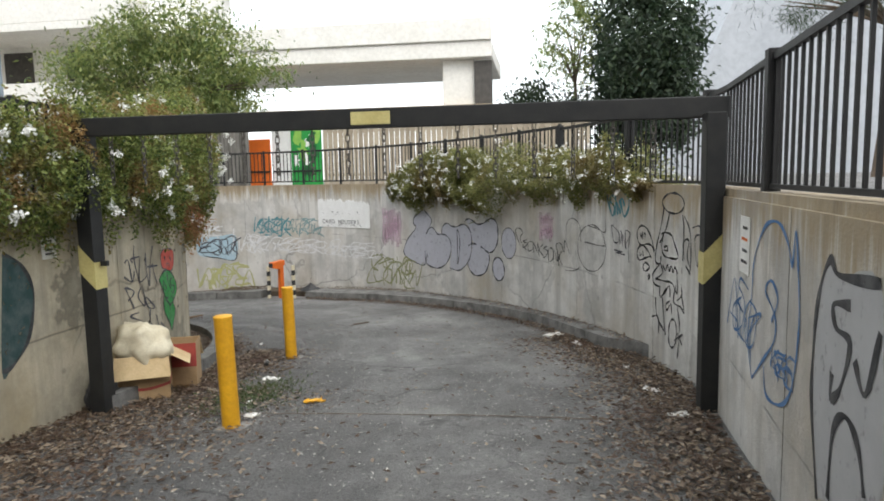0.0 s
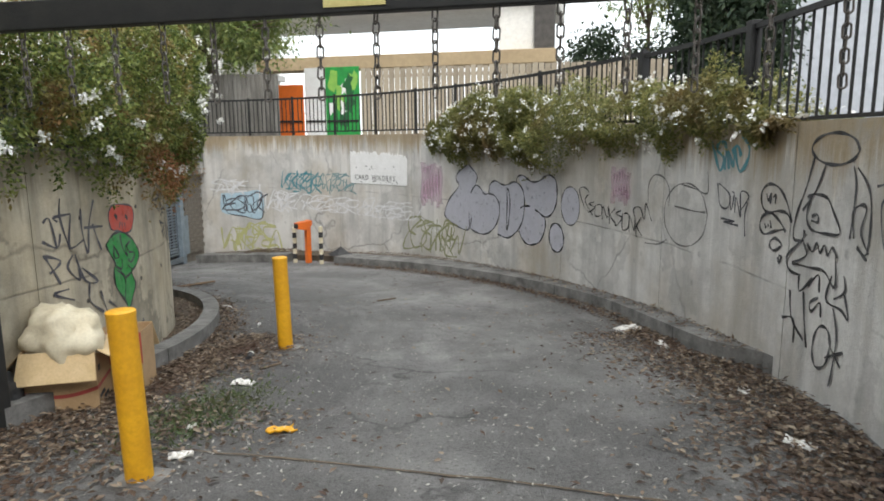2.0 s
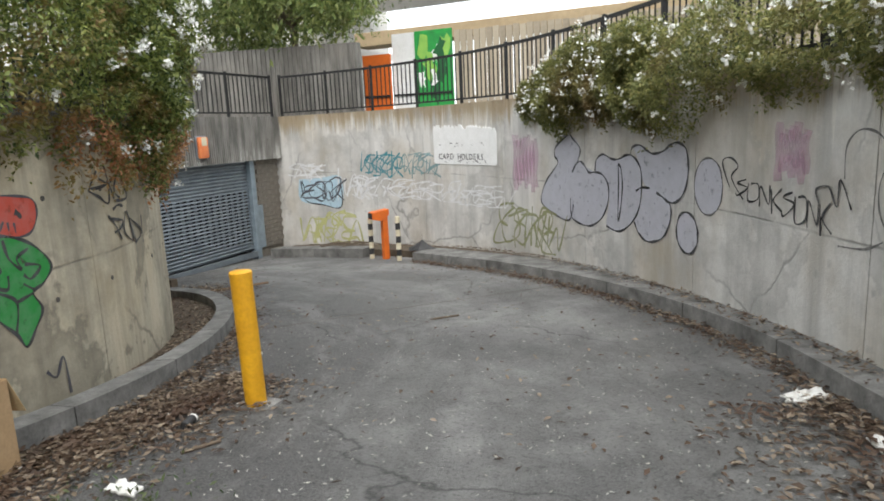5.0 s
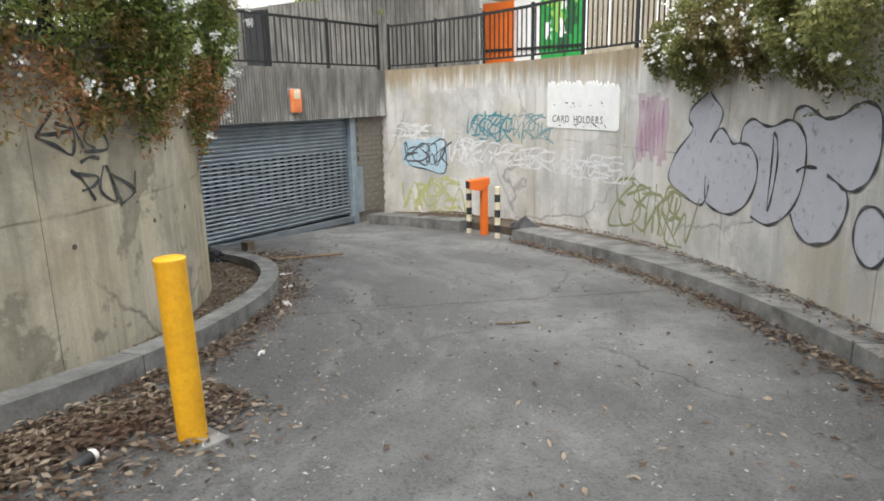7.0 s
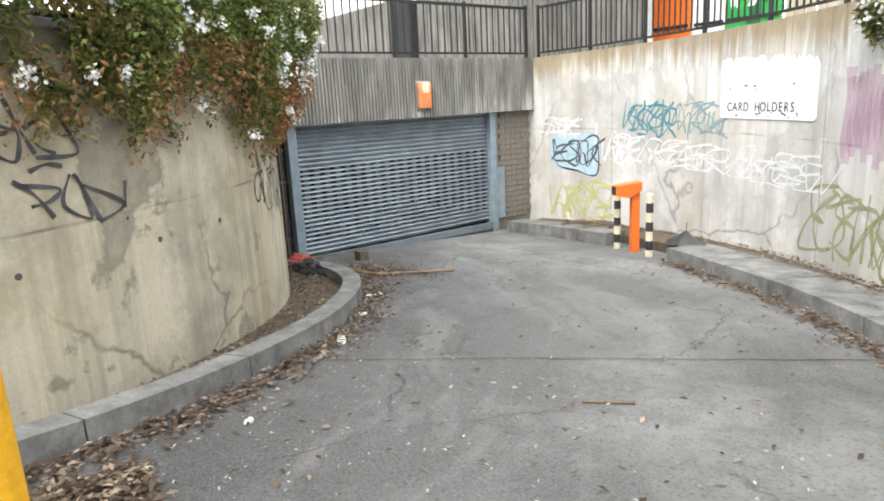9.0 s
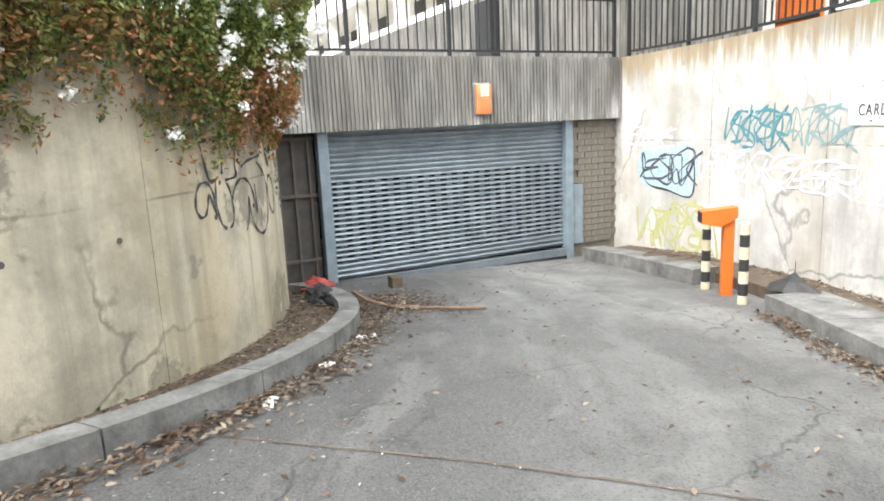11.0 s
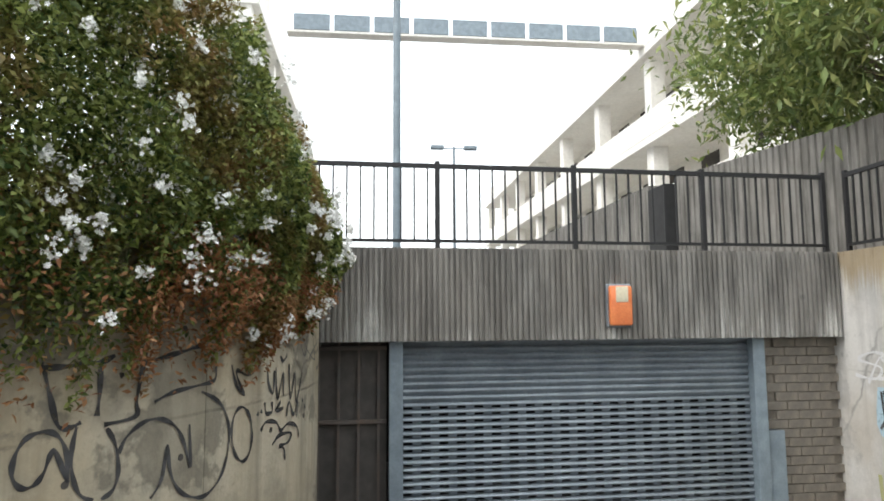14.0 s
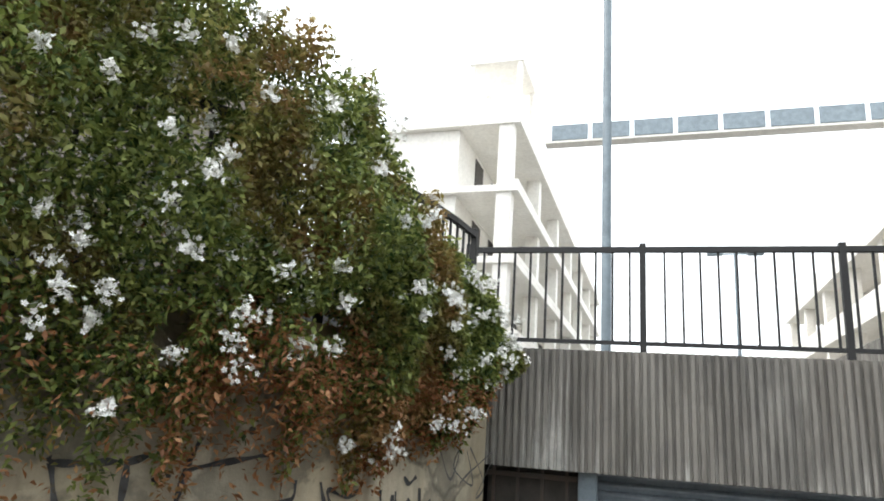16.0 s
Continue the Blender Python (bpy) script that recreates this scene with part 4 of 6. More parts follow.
hanging_vine("flowering_vine", outer, 8, 54,
             ((8, 1.5), (14, 1.75), (20, 1.85), (30, 1.95), (45, 1.95), (50, 1.8), (54, 1.5)),
             ((8, 1.4), (14, 1.22), (20, 1.12), (28, 0.98), (36, 0.72), (46, 0.92), (50, 0.88), (54, 1.2)),
             ((8, 0.12), (14, 0.28), (22, 0.45), (40, 0.6), (54, 0.35)),
             90000, (0.046, 0.019), (330, 9, 0.026, -0.15, -0.15, 0.018), rng, VINE_DRY,
             "olive-green half-dry creeper with white flowers over the wall", 0)


VINE_DEAD = leaf_mat("dead_vine_leaf", ((0.20, 0.085, 0.035), (0.36, 0.16, 0.065), (0.48, 0.26, 0.12)), (0.24, 0.22, 0.07), 0.52, 0.66)
hanging_vine("dry_creeper", inner, 18, 82,
             ((18, 1.15), (36, 1.3), (50, 1.5), (64, 1.35), (74, 1.2), (82, 1.3)),
             ((18, 0.62), (32, 0.4), (42, 0.45), (52, 0.3), (64, 0.25), (72, 0.35), (82, 0.75)),
             ((18, 0.45), (40, 0.4), (64, 0.4), (82, 0.3)),
             12000, (0.044, 0.018), (26, 26, 0.03, 0.15, 0.12, 0.0145), rng, VINE_DEAD,
             "rust-brown dead creeper hanging in thin strands", 0)


def tree(name, x, y, z0, trunk_h, r0, crown, count, leaf, material, label, seed, gaps=-0.1):
    """A tapered trunk with limbs, and a crown of many leaves in clumps."""
    g = np.random.default_rng(seed)
    t = thing(name, label, "tree", at=pose(x, y, z0))
    bm = bmesh.new()
    top = Vector((0.15, 0.1, trunk_h))
    add_cyl(bm, (0, 0, -0.1), top * 0.5 + Vector((0.08, 0, 0)), r0, r0 * 0.75, 10)
    add_cyl(bm, top * 0.5 + Vector((0.08, 0, 0)), top, r0 * 0.75, r0 * 0.55, 10)
    cx, cy, cz, rx, ry, rz = crown
    tips = []
    for k in range(14):
        d = Vector(g.normal(size=3))
        d.z = abs(d.z) * 0.6 + 0.1
        d.normalize()
        tip = Vector((cx + d.x * rx * 0.75, cy + d.y * ry * 0.75, cz + (d.z - 0.4) * rz * 0.8))
        mid = top.lerp(tip, 0.5) + Vector((0, 0, 0.15 * rz))
        add_cyl(bm, top, mid, r0 * 0.35, r0 * 0.2, 6)
        add_cyl(bm, mid, tip, r0 * 0.2, r0 * 0.06, 6)
        tips.append(tip)
    part("trunk", bm, BARK, t)
    clumps = g.normal(size=(70, 3))
    clumps /= np.linalg.norm(clumps, axis=1)[:, None]
    clumps *= g.uniform(0.35, 1.0, size=(70, 1)) ** 0.6
    clumps = clumps * np.array((rx, ry, rz)) + np.array((cx, cy, cz))
    who = g.integers(0, 70, size=count)
    off = g.normal(size=(count, 3)) * np.array((rx, ry, rz)) * 0.16
    pts = clumps[who] + off
    keep = [noise.noise((p[0] * 1.6, p[1] * 1.6, p[2] * 1.6 + seed)) > gaps for p in pts]
    ob = new("crown", leaf_cloud("crown", pts[keep], leaf[0], leaf[1], g, material, 0.8))
    ob.parent = t
    return t


tree("tree", -11.2, 19.6, 1.33, 2.4, 0.16, (0.2, -0.6, 3.4, 3.3, 2.0, 1.9), 42000, (0.17, 0.055), TREE_LEAF, "leafy green tree leaning over the ribbed wall", 3)
tree("tree", 4.6, 31.0, 1.33, 3.0, 0.3, (0, 0, 5.0, 2.4, 2.4, 4.4), 26000, (0.28, 0.12), CONIFER, "tall dense dark green tree", 5, -0.3)
tree("tree", 1.6, 33.0, 1.33, 4.5, 0.14, (0.0, 0, 6.6, 1.6, 1.6, 2.4), 5000, (0.25, 0.08), TREE_LEAF, "thin pale gum tree with sparse leaves", 6, 0.0)
tree("tree", 0.2, 33.5, 1.33, 1.5, 0.2, (0, 0, 2.6, 2.2, 1.8, 2.0), 9000, (0.25, 0.1), CONIFER, "low dark bushy tree", 7, -0.3)
tree("tree", 7.2, 15.5, 1.33, 3.2, 0.14, (-0.8, 0, 3.9, 2.0, 1.6, 0.7), 6000, (0.22, 0.012), CONIFER, "dark pine with thin needle sprays", 8, 0.0)


# ---- spray paint on the walls ----
def paint(name, c, keep=0.75):
    """Thin spray paint: worn through in places so that the concrete shows."""
    m = mat(name, c, 0.7)
    w = world_coords(m)
    col = mixed(m, noise_fac(m, w, 7, 5, 0.4, 0.7), c, tuple(0.75 * v + 0.08 for v in c))
    finish(m, col)
    b = m.node_tree.nodes["Principled BSDF"]
    tr = nd(m, "BsdfTransparent")
    mix = nd(m, "MixShader")
    f = times(m, noise_fac(m, w, 13, 6, 0.12, 0.42), keep)
    m.node_tree.links.new(f, mix.inputs[0])
    m.node_tree.links.new(tr.outputs[0], mix.inputs[1])
    m.node_tree.links.new(b.outputs[0], mix.inputs[2])
    m.node_tree.links.new(mix.outputs[0], m.node_tree.nodes["Material Output"].inputs[0])
    return m


SPRAY_BLACK = paint("spray_black", (0.025, 0.025, 0.028), 0.92)
SPRAY_DARK = paint("spray_dark", (0.06, 0.06, 0.075), 0.9)
SPRAY_GREY = paint("spray_grey", (0.13, 0.125, 0.12), 0.7)
SPRAY_SILVER = paint("spray_silver", (0.46, 0.46, 0.51), 0.95)
SPRAY_PALE = paint("spray_pale", (0.50, 0.50, 0.50), 0.8)
SPRAY_TEAL = paint("spray_teal", (0.06, 0.26, 0.31), 0.8)
SPRAY_TEALPALE = paint("spray_pale_teal", (0.25, 0.42, 0.44), 0.6)
SPRAY_WHITE = paint("spray_white", (0.84, 0.84, 0.84), 0.8)
SPRAY_YELLOW = paint("spray_yellow", (0.62, 0.62, 0.25), 0.6)
SPRAY_OLIVE = paint("spray_olive", (0.32, 0.33, 0.14), 0.6)
SPRAY_SKY = paint("spray_sky", (0.48, 0.66, 0.76), 0.85)
SPRAY_BLUE = paint("spray_blue", (0.05, 0.16, 0.36), 0.88)
SPRAY_GREEN = paint("spray_green", (0.02, 0.26, 0.05), 0.92)
SPRAY_RED = paint("spray_red", (0.55, 0.08, 0.05), 0.88)
SPRAY_PINK = paint("spray_pink", (0.55, 0.25, 0.42), 0.3)
SPRAY_DARKTEAL = paint("spray_dark_teal", (0.02, 0.06, 0.06), 0.92)


def smooth_line(pts, steps=6):
    out = []
    n = len(pts)
    for k in range(n - 1):
        p = [pts[max(0, min(n - 1, k + d))] for d in (-1, 0, 1, 2)]
        for j in range(steps):
            u = j / steps
            out.append(tuple(0.5 * (2 * b + u * (c - a + u * (2 * a - 5 * b + 4 * c - d + u * (3 * (b - c) + d - a)))) for a, b, c, d in zip(*p)))
    out.append(pts[-1])
    return out


def stroke(bm, line, pts, width, lift, metre):
    """A painted band along (angle, height) points on a wall."""
    q = [Vector((a * metre, z)) for a, z in smooth_line(pts)]
    left, right = [], []
    for k, p in enumerate(q):
        t = q[min(len(q) - 1, k + 1)] - q[max(0, k - 1)]
        if t.length < 1e-6:
            t = Vector((1, 0))
        t.normalize()
        w = width * (0.42 + 0.16 * math.sin(k * 0.7 + pts[0][0]))
        for lst, s in ((left, 1), (right, -1)):
            e = p + Vector((-t.y, t.x)) * w * s
            c = line(e.x / metre, lift)
            lst.append(bm.verts.new((c.x, c.y, e.y)))
    for k in range(len(q) - 1):
        bm.faces.new((left[k], left[k + 1], right[k + 1], right[k]))


def metre_of(line):
    return 0.195 if line is outer else 0.0911


def spray(label, line, material, width, strokes, fills=(), fill_material=None):
    ob = None
    bm = bmesh.new()
    for k, s in enumerate(strokes):
        if len(s) > 1:
            stroke(bm, line, s, width, 0.005 + 0.0004 * k, metre_of(line))
    ob = tagged(part("graffiti", bm, material), label, "graffiti", kind="structure")
    for k, s in enumerate(fills):
        b = bmesh.new()
        ring = smooth_line(list(s) + [s[0]], 4)[:-1]
        ca, cz = sum(p[0] for p in ring) / len(ring), sum(p[1] for p in ring) / len(ring)
        rows = []
        for u in (1.0, 0.66, 0.33):
            row = []
            for a, z in ring:
                p = line(ca + (a - ca) * u, 0.0035 + 0.0002 * k)
                row.append(b.verts.new((p.x, p.y, cz + (z - cz) * u)))
            rows.append(row)
        for r0, r1 in zip(rows, rows[1:]):
            for i in range(len(ring)):
                b.faces.new((r0[i], r0[(i + 1) % len(ring)], r1[(i + 1) % len(ring)], r1[i]))
        b.faces.new(rows[-1])
        part("fill", b, fill_material, ob)
    return ob


GLYPHS = (
    ((0, 0), (0.1, 1), (0.75, 0.9), (0.6, 0.5), (0.1, 0.5), (0.9, -0.05)),
    ((0.9, 0.9), (0.3, 1.0), (0.05, 0.7), (0.7, 0.4), (0.6, 0.02), (0.0, 0.1)),
    ((0.5, 1), (0.05, 0.6), (0.3, 0.02), (0.85, 0.3), (0.8, 0.85), (0.4, 1)),
    ((0, 0), (0.4, 1.05), (0.85, 0), (0.65, 0.4), (0.15, 0.35)),
    ((0.8, 0.95), (0.1, 0.9), (0.15, 0.5), (0.65, 0.55), (0.1, 0.45), (0.05, 0.05), (0.9, 0.0)),
    ((0.1, 1), (0.12, 0.0), (0.15, 0.45), (0.8, 1.0), (0.3, 0.5), (0.95, -0.1)),
    ((0.0, 0.9), (0.9, 1.0), (0.3, 0.4), (0.5, -0.15)),
    ((0, 1), (0.15, 0.1), (0.5, 0.7), (0.75, 0.05), (1.0, 1.0)),
)


def scribble(label, line, material, width, a0, a1, z0, z1, letters, seed, rows=1):
    """A tag that cannot be read: a chain of looped letter-like strokes in a box on the wall."""
    g = random.Random(seed)
    bm = bmesh.new()
    last = None
    for k2 in range(letters * 2):
        k = k2 / 2
        base = g.choice([q for q in GLYPHS if q is not last])
        last = base
        lift = g.uniform(-0.12, 0.12)
        tall = g.uniform(0.8, 1.15)
        pts = []
        for u, v in base:
            uu = (k - 0.3 + 1.7 * u + 0.35 * v + g.uniform(-0.2, 0.2)) / letters
            pts.append((a0 + (a1 - a0) * uu, z0 + (z1 - z0) * (v * tall + lift + g.uniform(-0.13, 0.13))))
        stroke(bm, line, pts, width, 0.005 + 0.0003 * k2, metre_of(line))
    return tagged(part("graffiti", bm, material), label, "graffiti", kind="structure")


def smear(label, line, a0, a1, z0, z1):
    bm = bmesh.new()
    m = metre_of(line)
    for k in range(7):
        a = a0 + (a1 - a0) * (k + 0.5) / 7
        stroke(bm, line, [(a, z0 + 0.2 * ((k * 37) % 5) / 5), (a + 0.1, (z0 + z1) / 2), (a, z1 - 0.12 * ((k * 23) % 4) / 4)], abs(a1 - a0) / 7 * m * 1.7, 0.0035 + 0.0002 * k, m)
    return tagged(part("graffiti", bm, SPRAY_PINK), label, "graffiti", kind="structure")

SIGN_BOX = (58.75, 68.31, 0.3, 0.98)
white_sign()
spray('faded silver graffiti blob', outer, SPRAY_GREY, 0.02,
      (((30.34, 0.33), (30.53, 0.16), (31.3, 0.04), (32.24, 0.05), (32.9, 0.19), (32.96, 0.39), (32.41, 0.54), (31.51, 0.58), (30.68, 0.5), (30.34, 0.33)),),
      (((30.34, 0.33), (30.53, 0.16), (31.3, 0.04), (32.24, 0.05), (32.9, 0.19), (32.96, 0.39), (32.41, 0.54), (31.51, 0.58), (30.68, 0.5)),
       ), SPRAY_SILVER)
scribble('teal scrawled tag', outer, SPRAY_TEAL, 0.035, 79.27, 73.92, 0.09, 0.48, 5, 7, 1)
scribble('teal scrawled tag', outer, SPRAY_TEALPALE, 0.03, 73.63, 68.39, 0.11, 0.48, 4, 8, 1)
scribble('white scrawled tag', outer, SPRAY_WHITE, 0.04, 81.99, 78.19, -0.43, -0.01, 3, 9, 1)
scribble('white scrawled tag', outer, SPRAY_WHITE, 0.03, 76.96, 68.94, -0.37, -0.04, 4, 10, 1)
scribble('white scrawled tag', outer, SPRAY_WHITE, 0.026, 67.57, 58.3, -0.41, -0.07, 5, 11, 1)
scribble('yellow bubble-letter tag', outer, SPRAY_YELLOW, 0.05, 89.1, 81.14, -1.47, -0.87, 5, 12, 1)
scribble('olive scrawled tag', outer, SPRAY_OLIVE, 0.04, 58.91, 50.3, -0.97, -0.37, 5, 13, 1)
spray('pale blue graffiti block with black edges', outer, SPRAY_BLACK, 0.03,
      (((88.62, -0.09), (88.08, -0.53), (85.63, -0.62), (82.85, -0.65), (82.74, -0.02)),
       ((88.45, -0.08), (88.2, -0.28), (88.82, -0.47)),),
      (((88.86, -0.05), (85.74, -0.02), (82.66, 0.01), (82.85, -0.65), (85.63, -0.62), (88.85, -0.53)),
       ), SPRAY_SKY)
scribble('white scrawled tag', outer, SPRAY_WHITE, 0.035, 89.91, 85.74, -0.02, 0.29, 3, 14, 1)
spray('white paint drips', outer, SPRAY_WHITE, 0.04,
      (((82.91, 0.2), (83.28, -0.51)),
       ((83.66, -0.02), (82.42, -0.02)),),
      (), None)
scribble('black scrawled letters on the pale blue block', outer, SPRAY_DARK, 0.035, 88.13, 83.28, -0.52, -0.1, 3, 23, 1)
smear('faded pink spray smear', outer, 56.21, 52.67, -0.08, 0.81)
smear('faded pink spray smear', outer, 26.15, 23.88, 0.44, 0.91)
spray('blue outlined graffiti letters', outer, SPRAY_BLUE, 0.028,
      (((-9.27, 0.19), (-8.54, 0.41), (-8.91, 0.73), (-9.11, 0.95), (-10.31, 1.17), (-11.82, 1.22), (-12.86, 1.13), (-13.35, 1.02), (-13.57, 1.2), (-14.03, 0.9), (-14.1, 0.68), (-13.67, 0.39), (-12.65, 0.24), (-11.12, 0.2), (-10.73, 0.35)),
       ((-9.27, 0.19), (-10.64, 0.38), (-11.86, 0.56), (-11.81, 0.7), (-10.7, 0.8), (-11.32, 0.88), (-12.08, 0.8), (-11.48, 0.65)),),
      (), None)
scribble('blue scrawled tag', outer, SPRAY_BLUE, 0.02, -5.48, -9.1, 0.36, 0.71, 3, 15, 1)
scribble('blue scrawled tag', outer, SPRAY_BLUE, 0.016, -11.59, -13.49, 0.39, 0.53, 3, 16, 1)
spray('large black outlined graffiti with pale fill', outer, SPRAY_BLACK, 0.045,
      (((-15.97, 0.03), (-15.35, 0.42), (-15.3, 0.68), (-15.55, 0.95), (-16.18, 1.12), (-16.76, 1.07), (-18.87, 1.1)),
       ((-17.5, 0.97), (-16.54, 0.94), (-16.74, 0.85), (-17.54, 0.82), (-17.11, 0.61), (-16.56, 0.54), (-16.6, 0.65)),
       ((-18.97, 0.93), (-18.43, 0.67), (-17.84, 0.77)),
       ((-16.69, 0.1), (-16.81, 0.4), (-17.44, 0.52), (-18.18, 0.46), (-18.61, 0.29)),),
      (((-16.02, 0.04), (-15.45, 0.43), (-15.4, 0.69), (-15.6, 0.96), (-16.19, 1.11), (-16.77, 1.06), (-18.87, 1.09), (-19.34, 0.36)),
       ), SPRAY_PALE)
spray('silver bubble-letter graffiti with a dark outline', outer, SPRAY_BLACK, 0.03,
      (((48.28, 0.80), (49.94, 0.64), (50.20, 0.50), (49.77, 0.39), (51.44, 0.12), (52.24, -0.15), (51.78, -0.27), (50.01, -0.38), (48.49, -0.42), (47.82, -0.34), (47.58, -0.17)),
       ((48.01, 0.81), (47.55, 0.74), (46.61, 0.62), (46.83, 0.47), (47.73, 0.28)),
       ((47.73, 0.28), (47.28, 0.38), (46.57, 0.44), (45.92, 0.38), (45.36, 0.30), (44.56, 0.31), (43.59, 0.29), (42.79, 0.16), (42.82, -0.06), (43.59, -0.27), (44.96, -0.41), (46.32, -0.43), (47.60, -0.38), (47.92, -0.29), (47.99, -0.09)),
       ((44.56, 0.31), (44.37, 0.47), (43.51, 0.55), (42.41, 0.50), (41.54, 0.50), (40.36, 0.56), (39.41, 0.52), (38.76, 0.39), (38.65, 0.15), (39.05, -0.10), (40.10, -0.29), (41.45, -0.40), (43.01, -0.37)),
       ((41.50, 0.45), (41.45, 0.18), (41.51, -0.26), (41.15, -0.08), (40.97, 0.19), (41.15, 0.38), (41.50, 0.45)),
       ((39.96, 0.56), (39.79, 0.65), (38.93, 0.68), (38.02, 0.62), (37.40, 0.59), (36.31, 0.62), (35.53, 0.69), (34.76, 0.72), (33.92, 0.66), (33.63, 0.49), (33.72, 0.32), (34.15, 0.18), (34.87, 0.09), (35.62, 0.08), (36.21, 0.12), (36.95, 0.16)),
       ((39.47, -0.23), (38.94, -0.35), (38.08, -0.42), (37.08, -0.40), (36.10, -0.32), (35.47, -0.16), (35.29, -0.02), (35.50, 0.07)),
       ((39.29, 0.14), (38.69, 0.19), (37.71, 0.20)),
       ((32.52, -0.16), (32.60, -0.30), (33.13, -0.40), (33.89, -0.41), (34.52, -0.32), (34.69, -0.17), (34.32, -0.03), (33.61, 0.01), (32.91, -0.04), (32.52, -0.16)),),
      (((48.98, 0.81), (49.94, 0.64), (50.13, 0.50), (49.77, 0.39), (51.44, 0.12), (52.24, -0.15), (51.78, -0.27), (50.01, -0.38), (48.49, -0.42), (47.60, -0.38), (46.32, -0.43), (44.96, -0.41), (43.59, -0.27), (42.82, -0.06), (42.79, 0.16), (43.59, 0.29), (44.56, 0.31), (45.92, 0.38), (46.57, 0.44), (46.83, 0.47), (46.61, 0.62), (47.39, 0.76)),
       ((44.56, 0.31), (44.37, 0.47), (43.51, 0.55), (42.41, 0.50), (41.54, 0.50), (40.36, 0.56), (39.41, 0.52), (38.76, 0.39), (38.65, 0.15), (39.05, -0.10), (40.10, -0.29), (41.45, -0.40), (43.01, -0.37), (42.67, -0.05), (42.88, 0.18), (43.59, 0.29)),
       ((39.65, 0.64), (38.93, 0.68), (38.02, 0.62), (37.40, 0.59), (36.31, 0.62), (35.53, 0.69), (34.76, 0.72), (33.92, 0.66), (33.63, 0.49), (33.72, 0.32), (34.15, 0.18), (34.87, 0.09), (35.62, 0.08), (36.34, 0.12), (37.96, 0.20), (38.68, 0.31), (38.96, 0.46)),
       ((39.48, -0.21), (38.94, -0.35), (38.08, -0.42), (37.08, -0.40), (36.10, -0.32), (35.47, -0.16), (35.29, -0.02), (35.62, 0.08), (36.95, 0.16), (38.44, 0.19), (38.67, 0.04)),
       ((32.52, -0.16), (32.60, -0.30), (33.13, -0.40), (33.89, -0.41), (34.52, -0.32), (34.69, -0.17), (34.32, -0.03), (33.61, 0.01), (32.91, -0.04)),
       ), SPRAY_SILVER)
spray('row of dense black scrawled letters', outer, SPRAY_BLACK, 0.02,
      (((28.38, 0.42), (29.10, 0.38), (28.27, 0.35), (29.04, 0.27), (29.21, 0.29)),
       ((28.18, 0.39), (28.17, 0.24), (27.39, 0.27), (27.39, 0.39), (27.96, 0.39)),
       ((27.25, 0.21), (27.20, 0.38), (26.56, 0.24), (26.51, 0.40)),
       ((26.39, 0.37), (26.28, 0.17), (26.27, 0.28), (25.64, 0.38), (26.20, 0.28), (25.53, 0.20)),
       ((24.86, 0.37), (25.50, 0.32), (24.73, 0.28), (25.41, 0.17), (25.57, 0.20)),
       ((24.67, 0.34), (24.62, 0.14), (23.92, 0.18), (23.95, 0.34), (24.47, 0.34)),
       ((23.78, 0.12), (23.78, 0.33), (23.16, 0.16), (23.15, 0.35)),
       ((23.04, 0.32), (22.89, 0.09), (22.91, 0.22), (22.36, 0.34), (22.84, 0.22), (22.21, 0.12)),
       ((29.72, 0.33), (30.41, 0.55), (29.75, 0.60), (29.07, 0.53), (29.58, 0.42), (28.54, 0.24)),
       ((23.10, 0.32), (23.32, 0.42), (22.55, 0.45), (22.00, 0.32), (21.88, 0.51), (21.15, 0.32)),),
      (), None)
spray('thin grey outlined graffiti letters', outer, SPRAY_GREY, 0.018,
      (((21.67, 0.52), (21.67, 0.74), (21.01, 0.85), (19.98, 0.83), (19.32, 0.71), (19.33, 0.53)),
       ((21.82, 0.05), (20.32, 0.08), (19.34, 0.16)),
       ((15.19, 0.52), (15.52, 0.32), (16.73, 0.17), (18.32, 0.15), (19.53, 0.30), (19.70, 0.54), (18.76, 0.74), (17.23, 0.80), (15.84, 0.71), (15.19, 0.52)),
       ((18.64, 0.54), (16.51, 0.53), (15.40, 0.54)),
       ((18.01, 0.78), (16.69, 0.76), (15.31, 0.73), (15.37, 0.94)),),
      (), None)
spray('teal sprayed tag', outer, SPRAY_TEAL, 0.045,
      (((15.14, 1.22), (14.82, 1.12), (14.24, 0.96), (13.89, 1.07), (14.62, 1.15), (14.34, 1.22), (13.76, 1.18), (13.79, 0.97)),
       ((13.37, 0.98), (13.62, 1.15), (12.96, 1.01), (13.00, 1.17), (12.40, 0.97), (11.70, 1.08), (11.72, 1.21), (12.37, 1.27)),
       ((13.18, 1.13), (12.71, 1.19), (12.32, 1.10)),),
      (), None)
spray('black scrawled tag', outer, SPRAY_DARK, 0.018,
      (((14.36, 0.84), (14.00, 0.64), (13.27, 0.63), (13.16, 0.75), (14.24, 0.84)),
       ((13.14, 0.73), (12.93, 0.61), (12.74, 0.76), (12.97, 0.78)),
       ((12.59, 0.60), (12.55, 0.74), (12.04, 0.57), (12.17, 0.78)),
       ((12.05, 0.59), (12.14, 0.79), (11.39, 0.76), (12.18, 0.61)),
       ((11.45, 0.71), (11.65, 0.59), (11.53, 0.41)),
       ((13.85, 0.52), (12.52, 0.52), (13.59, 0.49), (12.18, 0.49)),),
      (), None)
